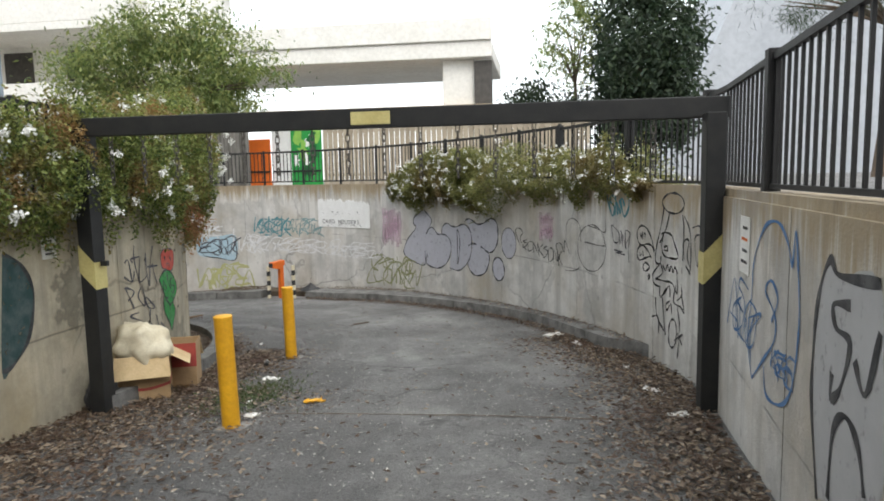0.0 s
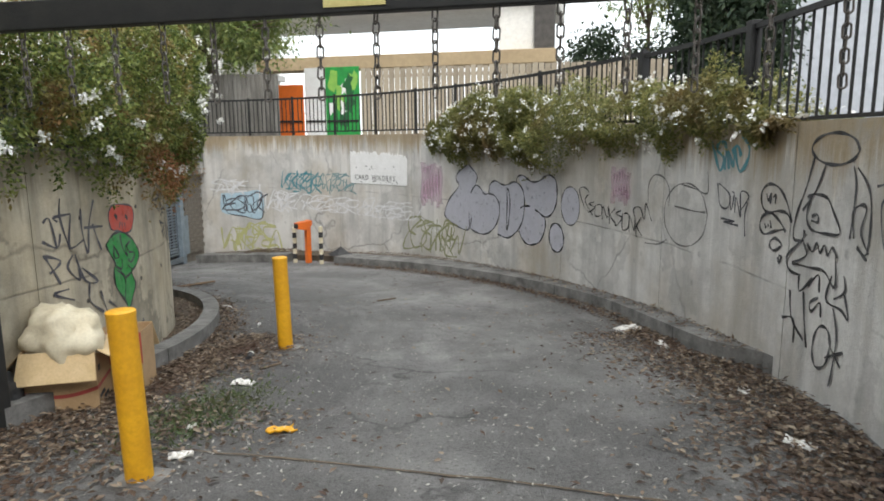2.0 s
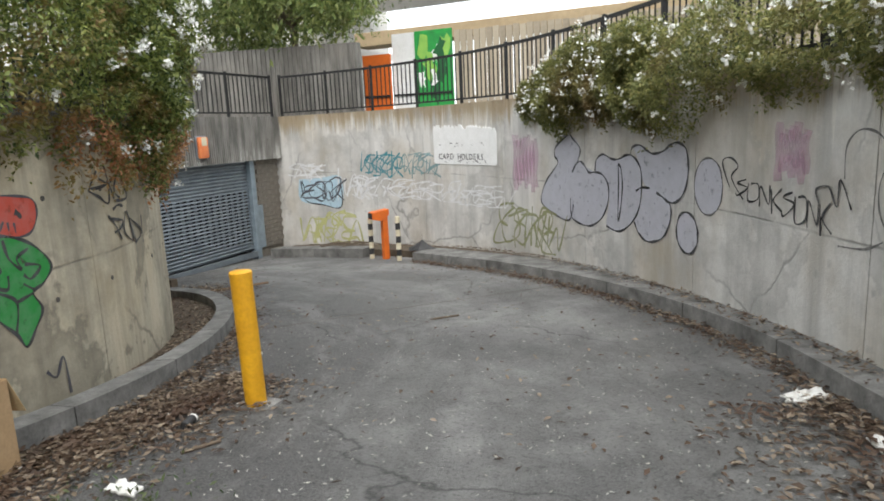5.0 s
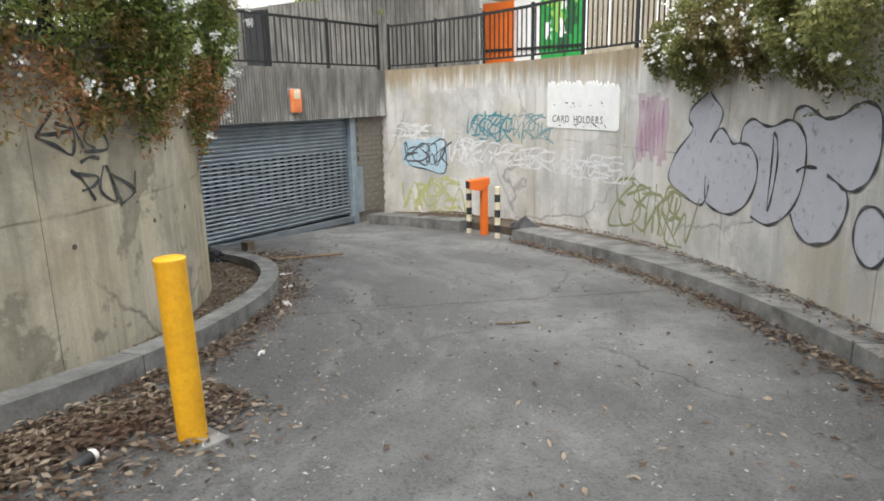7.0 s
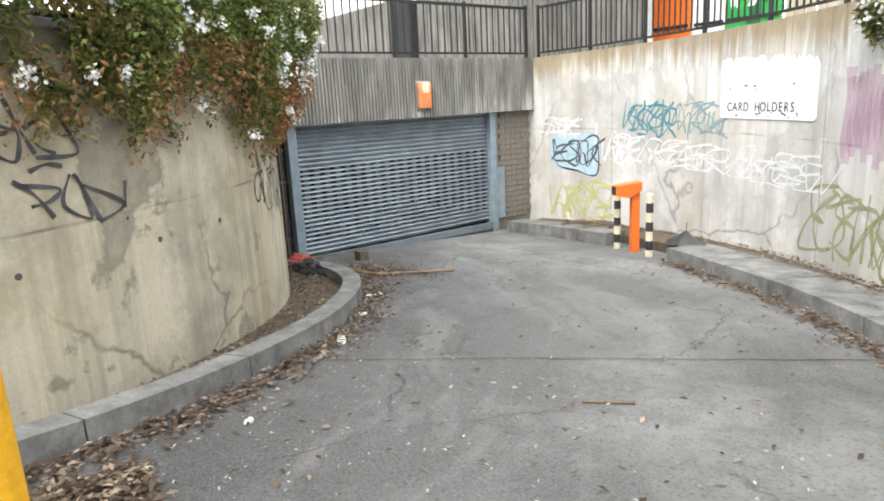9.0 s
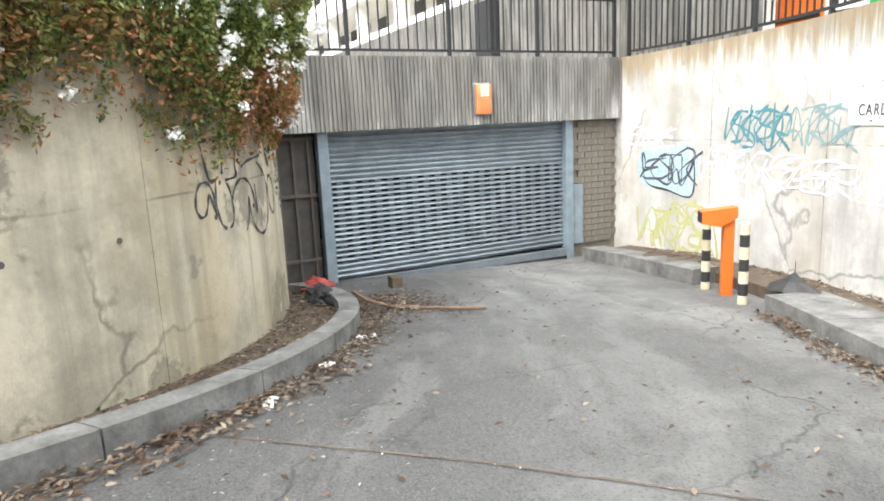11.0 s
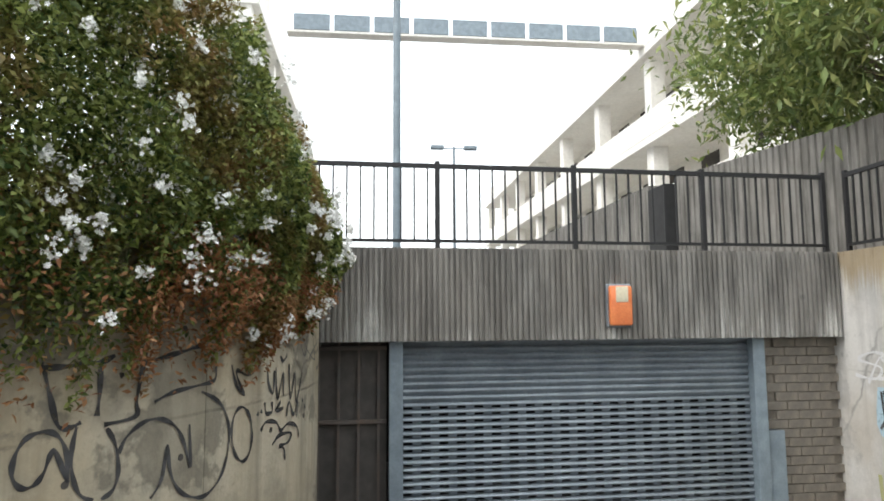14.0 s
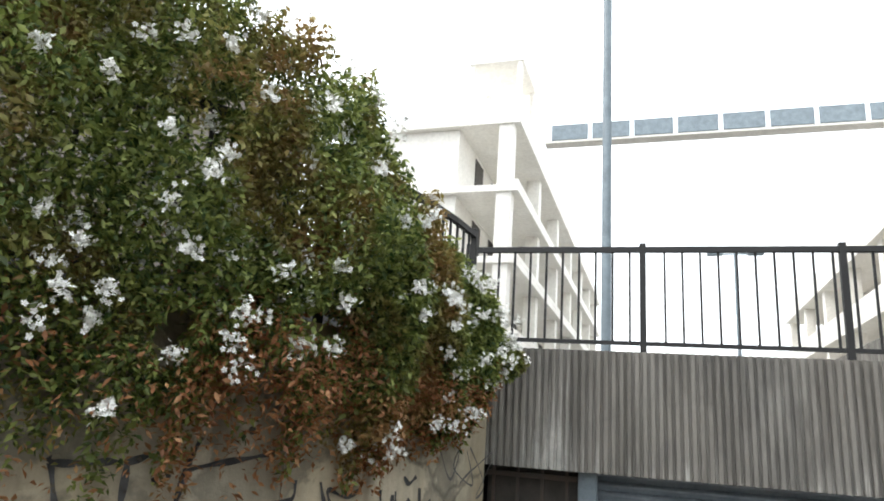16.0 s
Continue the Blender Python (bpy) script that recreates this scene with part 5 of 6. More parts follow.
spray('black line bubbles with small marks', outer, SPRAY_BLACK, 0.026,
      (((7.91, 0.63), (8.35, 0.77), (8.98, 0.87), (9.73, 0.89), (10.29, 0.82), (10.19, 0.71), (9.70, 0.66), (8.90, 0.69), (8.26, 0.68), (7.90, 0.62)),
       ((8.28, 0.54), (8.75, 0.61), (9.44, 0.66), (10.10, 0.62), (10.26, 0.53), (9.87, 0.48), (9.15, 0.52), (8.30, 0.56)),
       ((9.40, 0.43), (9.01, 0.47), (8.50, 0.43), (9.01, 0.37), (9.36, 0.39), (9.35, 0.43)),
       ((8.65, 0.34), (8.44, 0.34), (8.60, 0.28), (8.69, 0.33)),
       ((9.87, 0.81), (9.70, 0.76), (9.54, 0.82), (9.55, 0.73)),
       ((9.35, 0.79), (9.17, 0.81), (9.19, 0.74)),
       ((9.87, 0.57), (9.74, 0.53)),
       ((9.61, 0.57), (9.56, 0.55)),
       ((9.44, 0.60), (9.34, 0.54)),),
      (), None)
spray('black line cartoon figure sprayed on concrete', outer, SPRAY_BLACK, 0.024,
      (((3.85, 1.18), (4.20, 1.12), (5.10, 1.08), (6.14, 1.09), (6.81, 1.15), (6.81, 1.22), (6.13, 1.28), (5.10, 1.29), (4.20, 1.25), (3.85, 1.18)),
       ((6.65, 1.14), (7.05, 0.91), (7.59, 0.69), (7.68, 0.51), (6.94, 0.51)),
       ((5.88, 1.08), (6.40, 0.89), (7.19, 0.73)),
       ((4.10, 1.08), (3.85, 0.94), (3.96, 0.61)),
       ((3.85, 1.07), (3.11, 0.96), (2.80, 0.81), (2.84, 0.55), (3.47, 0.57), (3.09, 0.53), (2.78, 0.51)),
       ((3.72, 0.62), (3.89, 0.78), (3.48, 0.84), (3.10, 0.82), (3.30, 0.67), (2.71, 0.55)),
       ((6.92, 0.83), (6.53, 0.86), (5.63, 0.85), (5.12, 0.76), (4.60, 0.63), (5.63, 0.60), (6.54, 0.61), (6.88, 0.70), (6.66, 0.85)),
       ((6.54, 0.70), (6.15, 0.72), (6.10, 0.67), (6.54, 0.67)),
       ((6.94, 0.59), (7.07, 0.51), (8.02, 0.36), (7.76, 0.26), (6.95, 0.25)),
       ((6.68, 0.50), (6.29, 0.45), (6.02, 0.52), (5.77, 0.46), (5.51, 0.52), (5.25, 0.46), (4.99, 0.52), (4.60, 0.46)),
       ((7.62, 0.32), (6.68, 0.41), (6.94, 0.50)),
       ((7.62, 0.32), (6.42, 0.33), (5.38, 0.34), (4.60, 0.26), (4.73, 0.48)),),
      (), None)
spray('black scrawled letters below the cartoon', outer, SPRAY_BLACK, 0.024,
      (((7.09, 0.24), (6.96, 0.13), (6.16, 0.26), (6.43, 0.19), (5.77, 0.30), (5.64, 0.18)),
       ((7.63, 0.11), (7.37, -0.10), (6.44, -0.22)),
       ((6.69, 0.14), (6.44, -0.09), (6.18, -0.26)),
       ((8.06, -0.13), (7.24, -0.10), (7.11, -0.28)),
       ((5.64, 0.14), (6.17, 0.08), (6.04, 0.02), (5.51, 0.11), (5.38, 0.01)),
       ((4.86, 0.33), (5.12, 0.15), (4.08, 0.13), (3.58, 0.09), (3.95, 0.24)),
       ((4.08, 0.36), (3.95, 0.26), (4.60, 0.18)),
       ((4.60, -0.16), (4.73, -0.27), (5.08, -0.34), (5.47, -0.35), (5.72, -0.28), (5.72, -0.17), (5.46, -0.07), (5.08, -0.04), (4.73, -0.07), (4.60, -0.16)),
       ((4.60, 0.12), (4.20, -0.06), (4.33, -0.33), (4.46, -0.43)),
       ((4.86, -0.25), (3.69, -0.14)),
       ((4.47, -0.16), (3.77, -0.25)),),
      (), None)
spray('black scrawled letters', outer, SPRAY_DARK, 0.02,
      (((2.61, 0.97), (1.58, 1.00), (1.32, 0.93), (2.22, 0.87), (1.75, 0.61), (1.19, 0.88)),
       ((1.32, 0.92), (1.04, 0.74), (0.69, 0.95), (0.28, 0.75), (0.06, 0.92), (-0.10, 0.82)),),
      (), None)
spray('black scrawled tag', inner, SPRAY_BLACK, 0.026,
      (((25.58, 0.82), (26.19, 0.66), (26.87, 0.52)),
       ((22.59, 0.62), (24.22, 0.77), (22.95, 0.64), (25.78, 0.65), (24.41, 0.70)),
       ((22.59, 0.62), (24.13, 0.56), (25.61, 0.49), (26.08, 0.61), (25.84, 0.68)),
       ((26.39, 0.66), (27.72, 0.71), (27.02, 0.58), (28.14, 0.51)),
       ((28.46, 0.75), (29.30, 0.61), (29.52, 0.50), (26.84, 0.50)),
       ((26.27, 0.43), (27.38, 0.46), (28.44, 0.44)),
       ((25.21, 0.39), (26.39, 0.30), (27.36, 0.16)),
       ((25.53, 0.36), (27.94, 0.32), (27.36, 0.26), (26.05, 0.24)),
       ((28.79, 0.39), (28.08, 0.22), (29.86, 0.12), (29.51, 0.29), (29.03, 0.39)),
       ((29.23, 0.38), (30.56, 0.08)),
       ((29.58, 0.32), (32.50, 0.17), (30.59, 0.09)),
       ((32.87, 0.31), (32.60, 0.14)),
       ((32.57, 0.08), (32.65, 0.06)),),
      (), None)
spray('large black line graffiti letters on tan concrete', inner, SPRAY_BLACK, 0.03,
      (((52.38, 0.47), (52.68, 0.45), (53.90, 0.45), (54.86, 0.46), (55.71, 0.46), (56.60, 0.49)),
       ((52.54, 0.45), (52.99, 0.30), (53.44, 0.17), (54.07, 0.15), (54.70, 0.17)),
       ((55.71, 0.46), (55.72, 0.30), (55.61, 0.19)),
       ((59.03, 0.58), (58.58, 0.45), (58.17, 0.25), (58.12, 0.16), (56.07, 0.14)),
       ((58.38, 0.43), (59.87, 0.46), (61.75, 0.49), (63.32, 0.52)),
       ((56.94, 0.38), (57.21, 0.39)),
       ((57.60, 0.40), (57.79, 0.41)),),
      (), None)
spray('large black line graffiti loops on tan concrete', inner, SPRAY_BLACK, 0.026,
      (((54.14, -0.11), (53.98, 0.03), (53.47, 0.12), (52.72, 0.15), (51.88, 0.13), (51.38, 0.06), (51.30, -0.03), (51.74, -0.09), (52.36, -0.09), (52.83, -0.04), (53.14, 0.04), (53.36, 0.05), (54.14, -0.11)),
       ((54.47, 0.15), (54.26, 0.04), (54.36, -0.08), (54.82, -0.18), (55.59, -0.23)),
       ((56.26, 0.12), (56.85, 0.03), (57.11, -0.11), (56.80, -0.20), (56.10, -0.23)),
       ((57.06, -0.02), (57.59, 0.06), (58.75, 0.12), (60.04, 0.12), (61.24, 0.06), (62.03, -0.05), (62.61, -0.19), (62.43, 0.06)),
       ((59.40, -0.30), (60.22, -0.21), (60.57, -0.03), (60.88, -0.18), (61.66, -0.30), (62.96, -0.37), (64.34, -0.38), (65.81, -0.29), (66.53, -0.11), (66.29, 0.04), (65.27, 0.16), (63.46, 0.24)),
       ((59.44, 0.22), (60.89, 0.26), (63.17, 0.28), (64.74, 0.30), (64.84, 0.39)),
       ((69.51, -0.10), (69.23, -0.21), (68.42, -0.26), (67.52, -0.22), (66.91, -0.12), (66.85, -0.00), (67.36, 0.08), (68.25, 0.09), (69.11, 0.02), (69.51, -0.10)),
       ((66.62, 0.38), (67.21, 0.25), (68.28, 0.17), (67.37, 0.29), (67.35, 0.34), (68.67, 0.30), (69.88, 0.34)),),
      (), None)
spray('dense black scrawled tag', inner, SPRAY_BLACK, 0.03,
      (((71.69, 0.33), (72.00, 0.21), (72.79, 0.14), (72.97, 0.30)),
       ((73.23, 0.32), (73.62, 0.09), (74.68, 0.27), (74.77, 0.10)),
       ((75.91, 0.33), (76.39, 0.06), (77.36, 0.25), (77.87, 0.02), (79.41, 0.24)),
       ((74.02, 0.40), (74.63, 0.36), (75.42, 0.40)),
       ((71.33, 0.09), (71.61, 0.01), (72.60, 0.01), (72.56, 0.08)),
       ((73.12, 0.01), (74.20, 0.06), (73.39, 0.01), (74.81, 0.01)),
       ((75.47, -0.06), (76.06, 0.04), (77.17, -0.07), (78.27, 0.02), (77.94, -0.10)),
       ((70.75, -0.10), (71.64, -0.05), (73.43, -0.08), (74.31, -0.15), (75.82, -0.12), (77.98, -0.17), (78.68, -0.26)),
       ((72.72, -0.23), (74.03, -0.18), (76.54, -0.20), (75.90, -0.26), (74.08, -0.26), (74.97, -0.29), (75.32, -0.38)),
       ((70.16, 0.03), (70.34, 0.01)),
       ((70.68, 0.04), (70.91, 0.02)),
       ((79.36, 0.03), (79.74, 0.00)),
       ((80.13, -0.03), (80.54, -0.06)),),
      (), None)
spray('grey scrawled tag', inner, SPRAY_GREY, 0.018,
      (((78.36, 0.56), (80.26, 0.37), (81.70, 0.58), (80.72, 0.44), (84.53, 0.32), (82.93, 0.56)),
       ((83.59, 0.58), (87.39, 0.31), (85.43, 0.24), (90.14, 0.54), (84.45, 0.43), (81.87, 0.34)),),
      (), None)
spray('green sprayed alien figure with black outline', inner, SPRAY_BLACK, 0.024,
      (((9.55, 0.33), (11.14, 0.41), (13.11, 0.40), (15.11, 0.31), (16.58, 0.15), (15.61, 0.04), (14.36, -0.01), (15.02, -0.14), (14.09, -0.26), (13.04, -0.36), (12.37, -0.26), (10.82, -0.09), (10.63, 0.07), (11.01, 0.13), (10.10, 0.25), (9.55, 0.33)),
       ((10.88, 0.31), (11.83, 0.19), (10.95, 0.19), (10.90, 0.29)),
       ((13.98, 0.20), (15.45, 0.16), (14.39, 0.09), (13.77, 0.13)),
       ((12.39, 0.39), (12.69, 0.26), (13.64, 0.17), (13.37, 0.25), (14.53, 0.30)),
       ((10.78, 0.12), (12.13, 0.06), (12.38, 0.15)),
       ((14.65, -0.00), (13.57, 0.07)),
       ((11.23, 0.06), (12.75, -0.04), (12.31, -0.24)),
       ((12.75, -0.04), (14.36, -0.01)),),
      (((9.55, 0.33), (11.14, 0.41), (13.11, 0.40), (15.11, 0.31), (16.58, 0.15), (15.61, 0.04), (14.36, -0.01), (15.02, -0.14), (14.09, -0.26), (13.04, -0.36), (12.37, -0.26), (10.82, -0.09), (10.63, 0.07), (11.01, 0.13), (10.10, 0.25)),
       ), SPRAY_GREEN)
spray('red sprayed alien head', inner, SPRAY_DARK, 0.018,
      (((10.59, 0.62), (11.47, 0.68), (13.70, 0.67), (15.61, 0.63), (15.95, 0.53), (15.17, 0.41), (13.80, 0.39), (12.05, 0.43), (10.89, 0.46), (10.51, 0.55), (10.59, 0.62)),
       ((12.73, 0.51), (12.36, 0.45)),
       ((13.09, 0.50), (13.10, 0.44)),
       ((13.63, 0.49), (13.67, 0.42)),),
      (((10.59, 0.62), (11.47, 0.68), (13.70, 0.67), (15.61, 0.63), (15.95, 0.53), (15.17, 0.41), (13.80, 0.39), (12.05, 0.43), (10.89, 0.46), (10.51, 0.55)),
       ), SPRAY_RED)
spray('black sprayed eye holes', inner, SPRAY_BLACK, 0.04,
      (((11.64, 0.59), (12.09, 0.56), (11.95, 0.54)),
       ((13.85, 0.56), (14.28, 0.54), (14.11, 0.52)),),
      (), None)
spray('black scrawled tag', inner, SPRAY_DARK, 0.024,
      (((1.23, 0.63), (2.00, 0.65), (2.57, 0.40)),
       ((3.49, 0.81), (3.27, 0.65), (4.12, 0.37)),
       ((4.67, 0.67), (2.50, 0.66), (2.94, 0.62)),
       ((0.92, 0.48), (2.59, 0.41), (3.11, 0.52)),
       ((4.63, 0.66), (4.16, 0.39), (6.18, 0.43)),
       ((6.04, 0.70), (6.02, 0.50), (6.51, 0.30)),
       ((8.11, 0.76), (7.08, 0.54), (6.66, 0.30)),
       ((6.27, 0.53), (9.26, 0.51)),
       ((7.61, 0.55), (8.13, 0.42), (8.73, 0.30)),),
      (), None)
spray('black scrawled tag', inner, SPRAY_DARK, 0.026,
      (((0.92, 0.37), (1.65, 0.26), (2.58, 0.10)),
       ((1.13, 0.36), (2.74, 0.30), (2.37, 0.25), (1.41, 0.21)),
       ((4.44, 0.32), (3.64, 0.22), (5.06, 0.09), (5.00, 0.25)),
       ((4.71, 0.32), (5.79, 0.07), (7.67, 0.03), (5.46, 0.19)),
       ((3.52, 0.04), (1.65, 0.03), (4.11, -0.07)),
       ((6.35, 0.04), (6.27, -0.13), (8.18, -0.27)),
       ((7.97, -0.07), (8.88, -0.29), (10.49, -0.29), (9.15, -0.19)),
       ((14.41, -0.59), (15.31, -0.66), (16.32, -0.54), (16.59, -0.83)),),
      (), None)
spray('dark green bubble graffiti', inner, SPRAY_BLACK, 0.04,
      (((-16.84, 0.93), (-14.77, 0.81), (-13.48, 0.54), (-14.56, 0.15), (-16.87, -0.05), (-18.12, -0.06)),),
      (((-16.84, 0.93), (-14.77, 0.81), (-13.48, 0.54), (-14.56, 0.15), (-16.87, -0.05), (-18.12, -0.06)),
       ), SPRAY_DARKTEAL)


# ---- rubbish, boxes, leaf litter ----
def carton(x, y, turn, w, d, h, flaps, label, red):
    z = floor_z(x, y)
    c = thing("cardboard_box", label, "box", "cardboard boxes", at=pose(x, y, z, 0, 0, turn))
    t = 0.006
    bm = bmesh.new()
    for x0, y0, x1, y1 in ((-w / 2, -d / 2, w / 2, -d / 2 + t), (-w / 2, d / 2 - t, w / 2, d / 2), (-w / 2, -d / 2 + t, -w / 2 + t, d / 2 - t), (w / 2 - t, -d / 2 + t, w / 2, d / 2 - t)):
        add_box(bm, x0, y0, -0.04, x1, y1, h)
    add_box(bm, -w / 2 + t, -d / 2 + t, -0.03, w / 2 - t, d / 2 - t, 0.0)
    part("body", bm, CARD, c)
    for side, drop in flaps:
        bm = bmesh.new()
        n = {"f": Vector((0, -1, 0)), "r": Vector((1, 0, 0)), "l": Vector((-1, 0, 0)), "b": Vector((0, 1, 0))}[side]
        s = Vector((-n.y, n.x, 0))
        half, reach = (w / 2, d / 2) if side in "fb" else (d / 2, w / 2)
        fl = 0.24
        a = n * reach + Vector((0, 0, h))
        b = a + n * fl * math.cos(radians(drop)) - Vector((0, 0, fl * math.sin(radians(drop))))
        lift = Vector((0, 0, t))
        q = [a - s * half, a + s * half, b + s * (half + 0.02), b - s * (half + 0.02)]
        lo, hi = [bm.verts.new(v) for v in q], [bm.verts.new(v + lift) for v in q]
        for k in range(4):
            bm.faces.new((lo[k], lo[(k + 1) % 4], hi[(k + 1) % 4], hi[k]))
        bm.faces.new(lo), bm.faces.new(hi)
        bmesh.ops.recalc_face_normals(bm, faces=bm.faces)
        part("flap", bm, CARD_IN, c, "pale inner side of an open flap")
    if red:
        bm = bmesh.new()
        for k in range(8):
            u0, u1 = -w / 2 + w * k / 8, -w / 2 + w * (k + 1) / 8
            z0, z1 = h * 0.36 - 0.05 * math.sin(math.pi * k / 8), h * 0.36 - 0.05 * math.sin(math.pi * (k + 1) / 8)
            bm.faces.new([bm.verts.new((u0, -d / 2 - 0.002, z0)), bm.verts.new((u1, -d / 2 - 0.002, z1)), bm.verts.new((u1, -d / 2 - 0.002, z1 + 0.03)), bm.verts.new((u0, -d / 2 - 0.002, z0 + 0.03))])
        add_box(bm, w / 2, -d / 2, h * 0.36, w / 2 + 0.002, d / 2, h * 0.36 + 0.03)
        part("printed_stripe", bm, RED, c, "red printed stripe")
        part("printed_mark", box(-w / 2 + 0.03, -d / 2 - 0.003, 0.03, -w / 2 + 0.13, -d / 2 - 0.001, 0.07), INK, c, "black printed mark")
        for k in range(5):
            part("printed_line", box(-w / 2 + 0.05, -d / 2 - 0.003, h * 0.56 + 0.025 * k, -w / 2 + 0.2 - 0.015 * (k % 3), -d / 2 - 0.001, h * 0.56 + 0.006 + 0.025 * k), BARK, c)
        part("printed_mark", box(w / 2 + 0.001, -d / 2 + 0.05, h * 0.62, w / 2 + 0.003, -d / 2 + 0.1, h * 0.72), INK, c, "black printed mark")
        for k in range(2):
            part("printed_mark", box(w / 2 + 0.001, -d / 2 + 0.04 + 0.12 * k, 0.09 - 0.05 * k, w / 2 + 0.003, -d / 2 + 0.2 + 0.12 * k, 0.125 - 0.05 * k), INK, c, "black printed mark")
    else:
        part("printed_band", box(-w / 2 - 0.002, -d / 2 - 0.003, h * 0.5, w / 2 + 0.003, -d / 2 - 0.001, h), RED, c, "red printed band")
    return c


carton(-4.22, 6.42, 28, 0.52, 0.44, 0.50, (("f", 62), ("r", 30), ("l", 50)), "brown open cardboard box with red stripe on the leaves", True)
carton(-4.06, 6.9, 20, 0.36, 0.32, 0.54, (("b", 70),), "small brown and red cardboard box beside a larger one", False)


def lumpy(name, x, y, z, sx, sy, sz, material, seed, label, category, amp=0.28):
    """A soft crumpled body."""
    bm = bmesh.new()
    bmesh.ops.create_icosphere(bm, subdivisions=4, radius=1)
    for v in bm.verts:
        n = noise.noise(v.co * 1.6 + Vector((seed, 0, 0))) * amp + noise.noise(v.co * 5 + Vector((0, seed, 0))) * amp * 0.45 + noise.noise(v.co * 11 + Vector((seed, seed, 0))) * amp * 0.18
        co = v.co * (1 + n)
        v.co = Vector((x + co.x * sx, y + co.y * sy, z + max(-0.55, co.z) * sz))
    ob = part(name, bm, material)
    smooth(ob, 60)
    return tagged(ob, label, category)


lumpy("plastic_bag", -4.22, 6.42, floor_z(-4.22, 6.42) + 0.56, 0.31, 0.26, 0.27, BAG, 2.0, "crumpled cream bag stuffed in the cardboard box", "bag")
lumpy("black_bag", -8.42, 11.9, floor_z(-8.42, 11.9) + 0.11, 0.26, 0.13, 0.11, INK, 5.0, "crumpled black plastic bag in the gutter", "bag", 0.6)
lumpy("red_wrapper", -8.98, 12.02, floor_z(-8.98, 12.02) + 0.12, 0.26, 0.16, 0.1, RED, 8.0, "red crumpled wrapper heap by the grille", "wrapper", 0.5)
lumpy("dark_sack", -4.38, 5.95, floor_z(-4.4, 5.95) + 0.14, 0.12, 0.2, 0.24, INK, 9.0, "dark rubbish sack behind the box", "bag")


def umbrella_heap(x, y):
    z = floor_z(x, y) + 0.12
    u = thing("broken_umbrella", "collapsed black umbrella lying against the wall", "umbrella", at=pose(x, y, z) @ Matrix.Scale(0.75, 4))
    bm = bmesh.new()
    rim = []
    for k in range(12):
        a = 2 * math.pi * k / 12
        r = 0.36 * (1 + 0.25 * math.sin(3 * a + 1))
        rim.append(bm.verts.new((r * math.cos(a) * 1.2, r * math.sin(a) * 0.45, 0.02 + 0.03 * (k % 2))))
    mid = [bm.verts.new((v.co.x * 0.4, v.co.y * 0.4, 0.17)) for v in rim]
    tip = bm.verts.new((0.03, 0, 0.3))
    for k in range(12):
        j = (k + 1) % 12
        bm.faces.new((rim[k], rim[j], mid[j], mid[k]))
        bm.faces.new((mid[k], mid[j], tip))
    part("canopy", bm, INK, u)
    part("spike", cyl((0.03, 0, 0.26), (0.02, 0.02, 0.44), 0.006, 0.004, 6), INK, u)


umbrella_heap(-5.75, 15.92)


def paper(x, y, w, d, turn, seed, material=WHITE, label="crumpled white paper scrap on the asphalt", up=0.0):
    g = random.Random(seed)
    bm = bmesh.new()
    n = 5
    grid = [[bm.verts.new(((i / n - 0.5) * w * (1 + 0.25 * g.uniform(-1, 1)), (j / n - 0.5) * d * (1 + 0.25 * g.uniform(-1, 1)), 0.012 + 0.03 * g.random())) for i in range(n + 1)] for j in range(n + 1)]
    for j in range(n):
        for i in range(n):
            bm.faces.new((grid[j][i], grid[j][i + 1], grid[j + 1][i + 1], grid[j + 1][i]))
    ex = bmesh.ops.extrude_face_region(bm, geom=bm.faces[:])
    for v in ex["geom"]:
        if isinstance(v, bmesh.types.BMVert):
            v.co.z -= 0.012
    bmesh.ops.recalc_face_normals(bm, faces=bm.faces)
    ob = part("paper_scrap", bm, material)
    ob.matrix_world = pose(x, y, floor_z(x, y) + up, 0, 0, turn)
    return tagged(ob, label, "litter", "paper litter")


for k, (x, y, w, d) in enumerate(((-3.08, 7.1, 0.17, 0.09), (-2.6, 5.54, 0.13, 0.06), (0.155, 9.41, 0.22, 0.1), (0.49, 8.74, 0.14, 0.08), (1.04, 6.24, 0.16, 0.12), (1.12, 5.4, 0.15, 0.08),
                                  (0.2, 9.46, 0.28, 0.14), (-6.79, 11.87, 0.16, 0.08), (-6.1, 11.33, 0.14, 0.09), (-5.48, 10.8, 0.15, 0.07), (-3.86, 14.66, 0.12, 0.07), (-2.85, 6.0, 0.08, 0.05), (0.95, 7.3, 0.12, 0.08), (-4.3, 9.6, 0.05, 0.04))):
    paper(x, y, w, d, 37 * k, k)
paper(-2.19, 6.05, 0.17, 0.09, 30, 50, YELLOW, "curled orange-yellow dead leaf on the asphalt")


def can(x, y, turn):
    c = thing("drink_can", "crushed black and white drink can on leaves", "can", at=pose(x, y, floor_z(x, y) + 0.035, 90, 0, turn))
    smooth(part("body", lathe(((0.026, -0.07), (0.033, -0.06), (0.031, 0.0), (0.033, 0.04)), 16), INK, c))
    smooth(part("label_band", lathe(((0.033, 0.04), (0.033, 0.06), (0.027, 0.07)), 16), WHITE, c))


can(-3.5, 7.95, 200)


DRYWOOD = plain("dry_branch", (0.27, 0.18, 0.11), (0.17, 0.11, 0.07), 0.85)


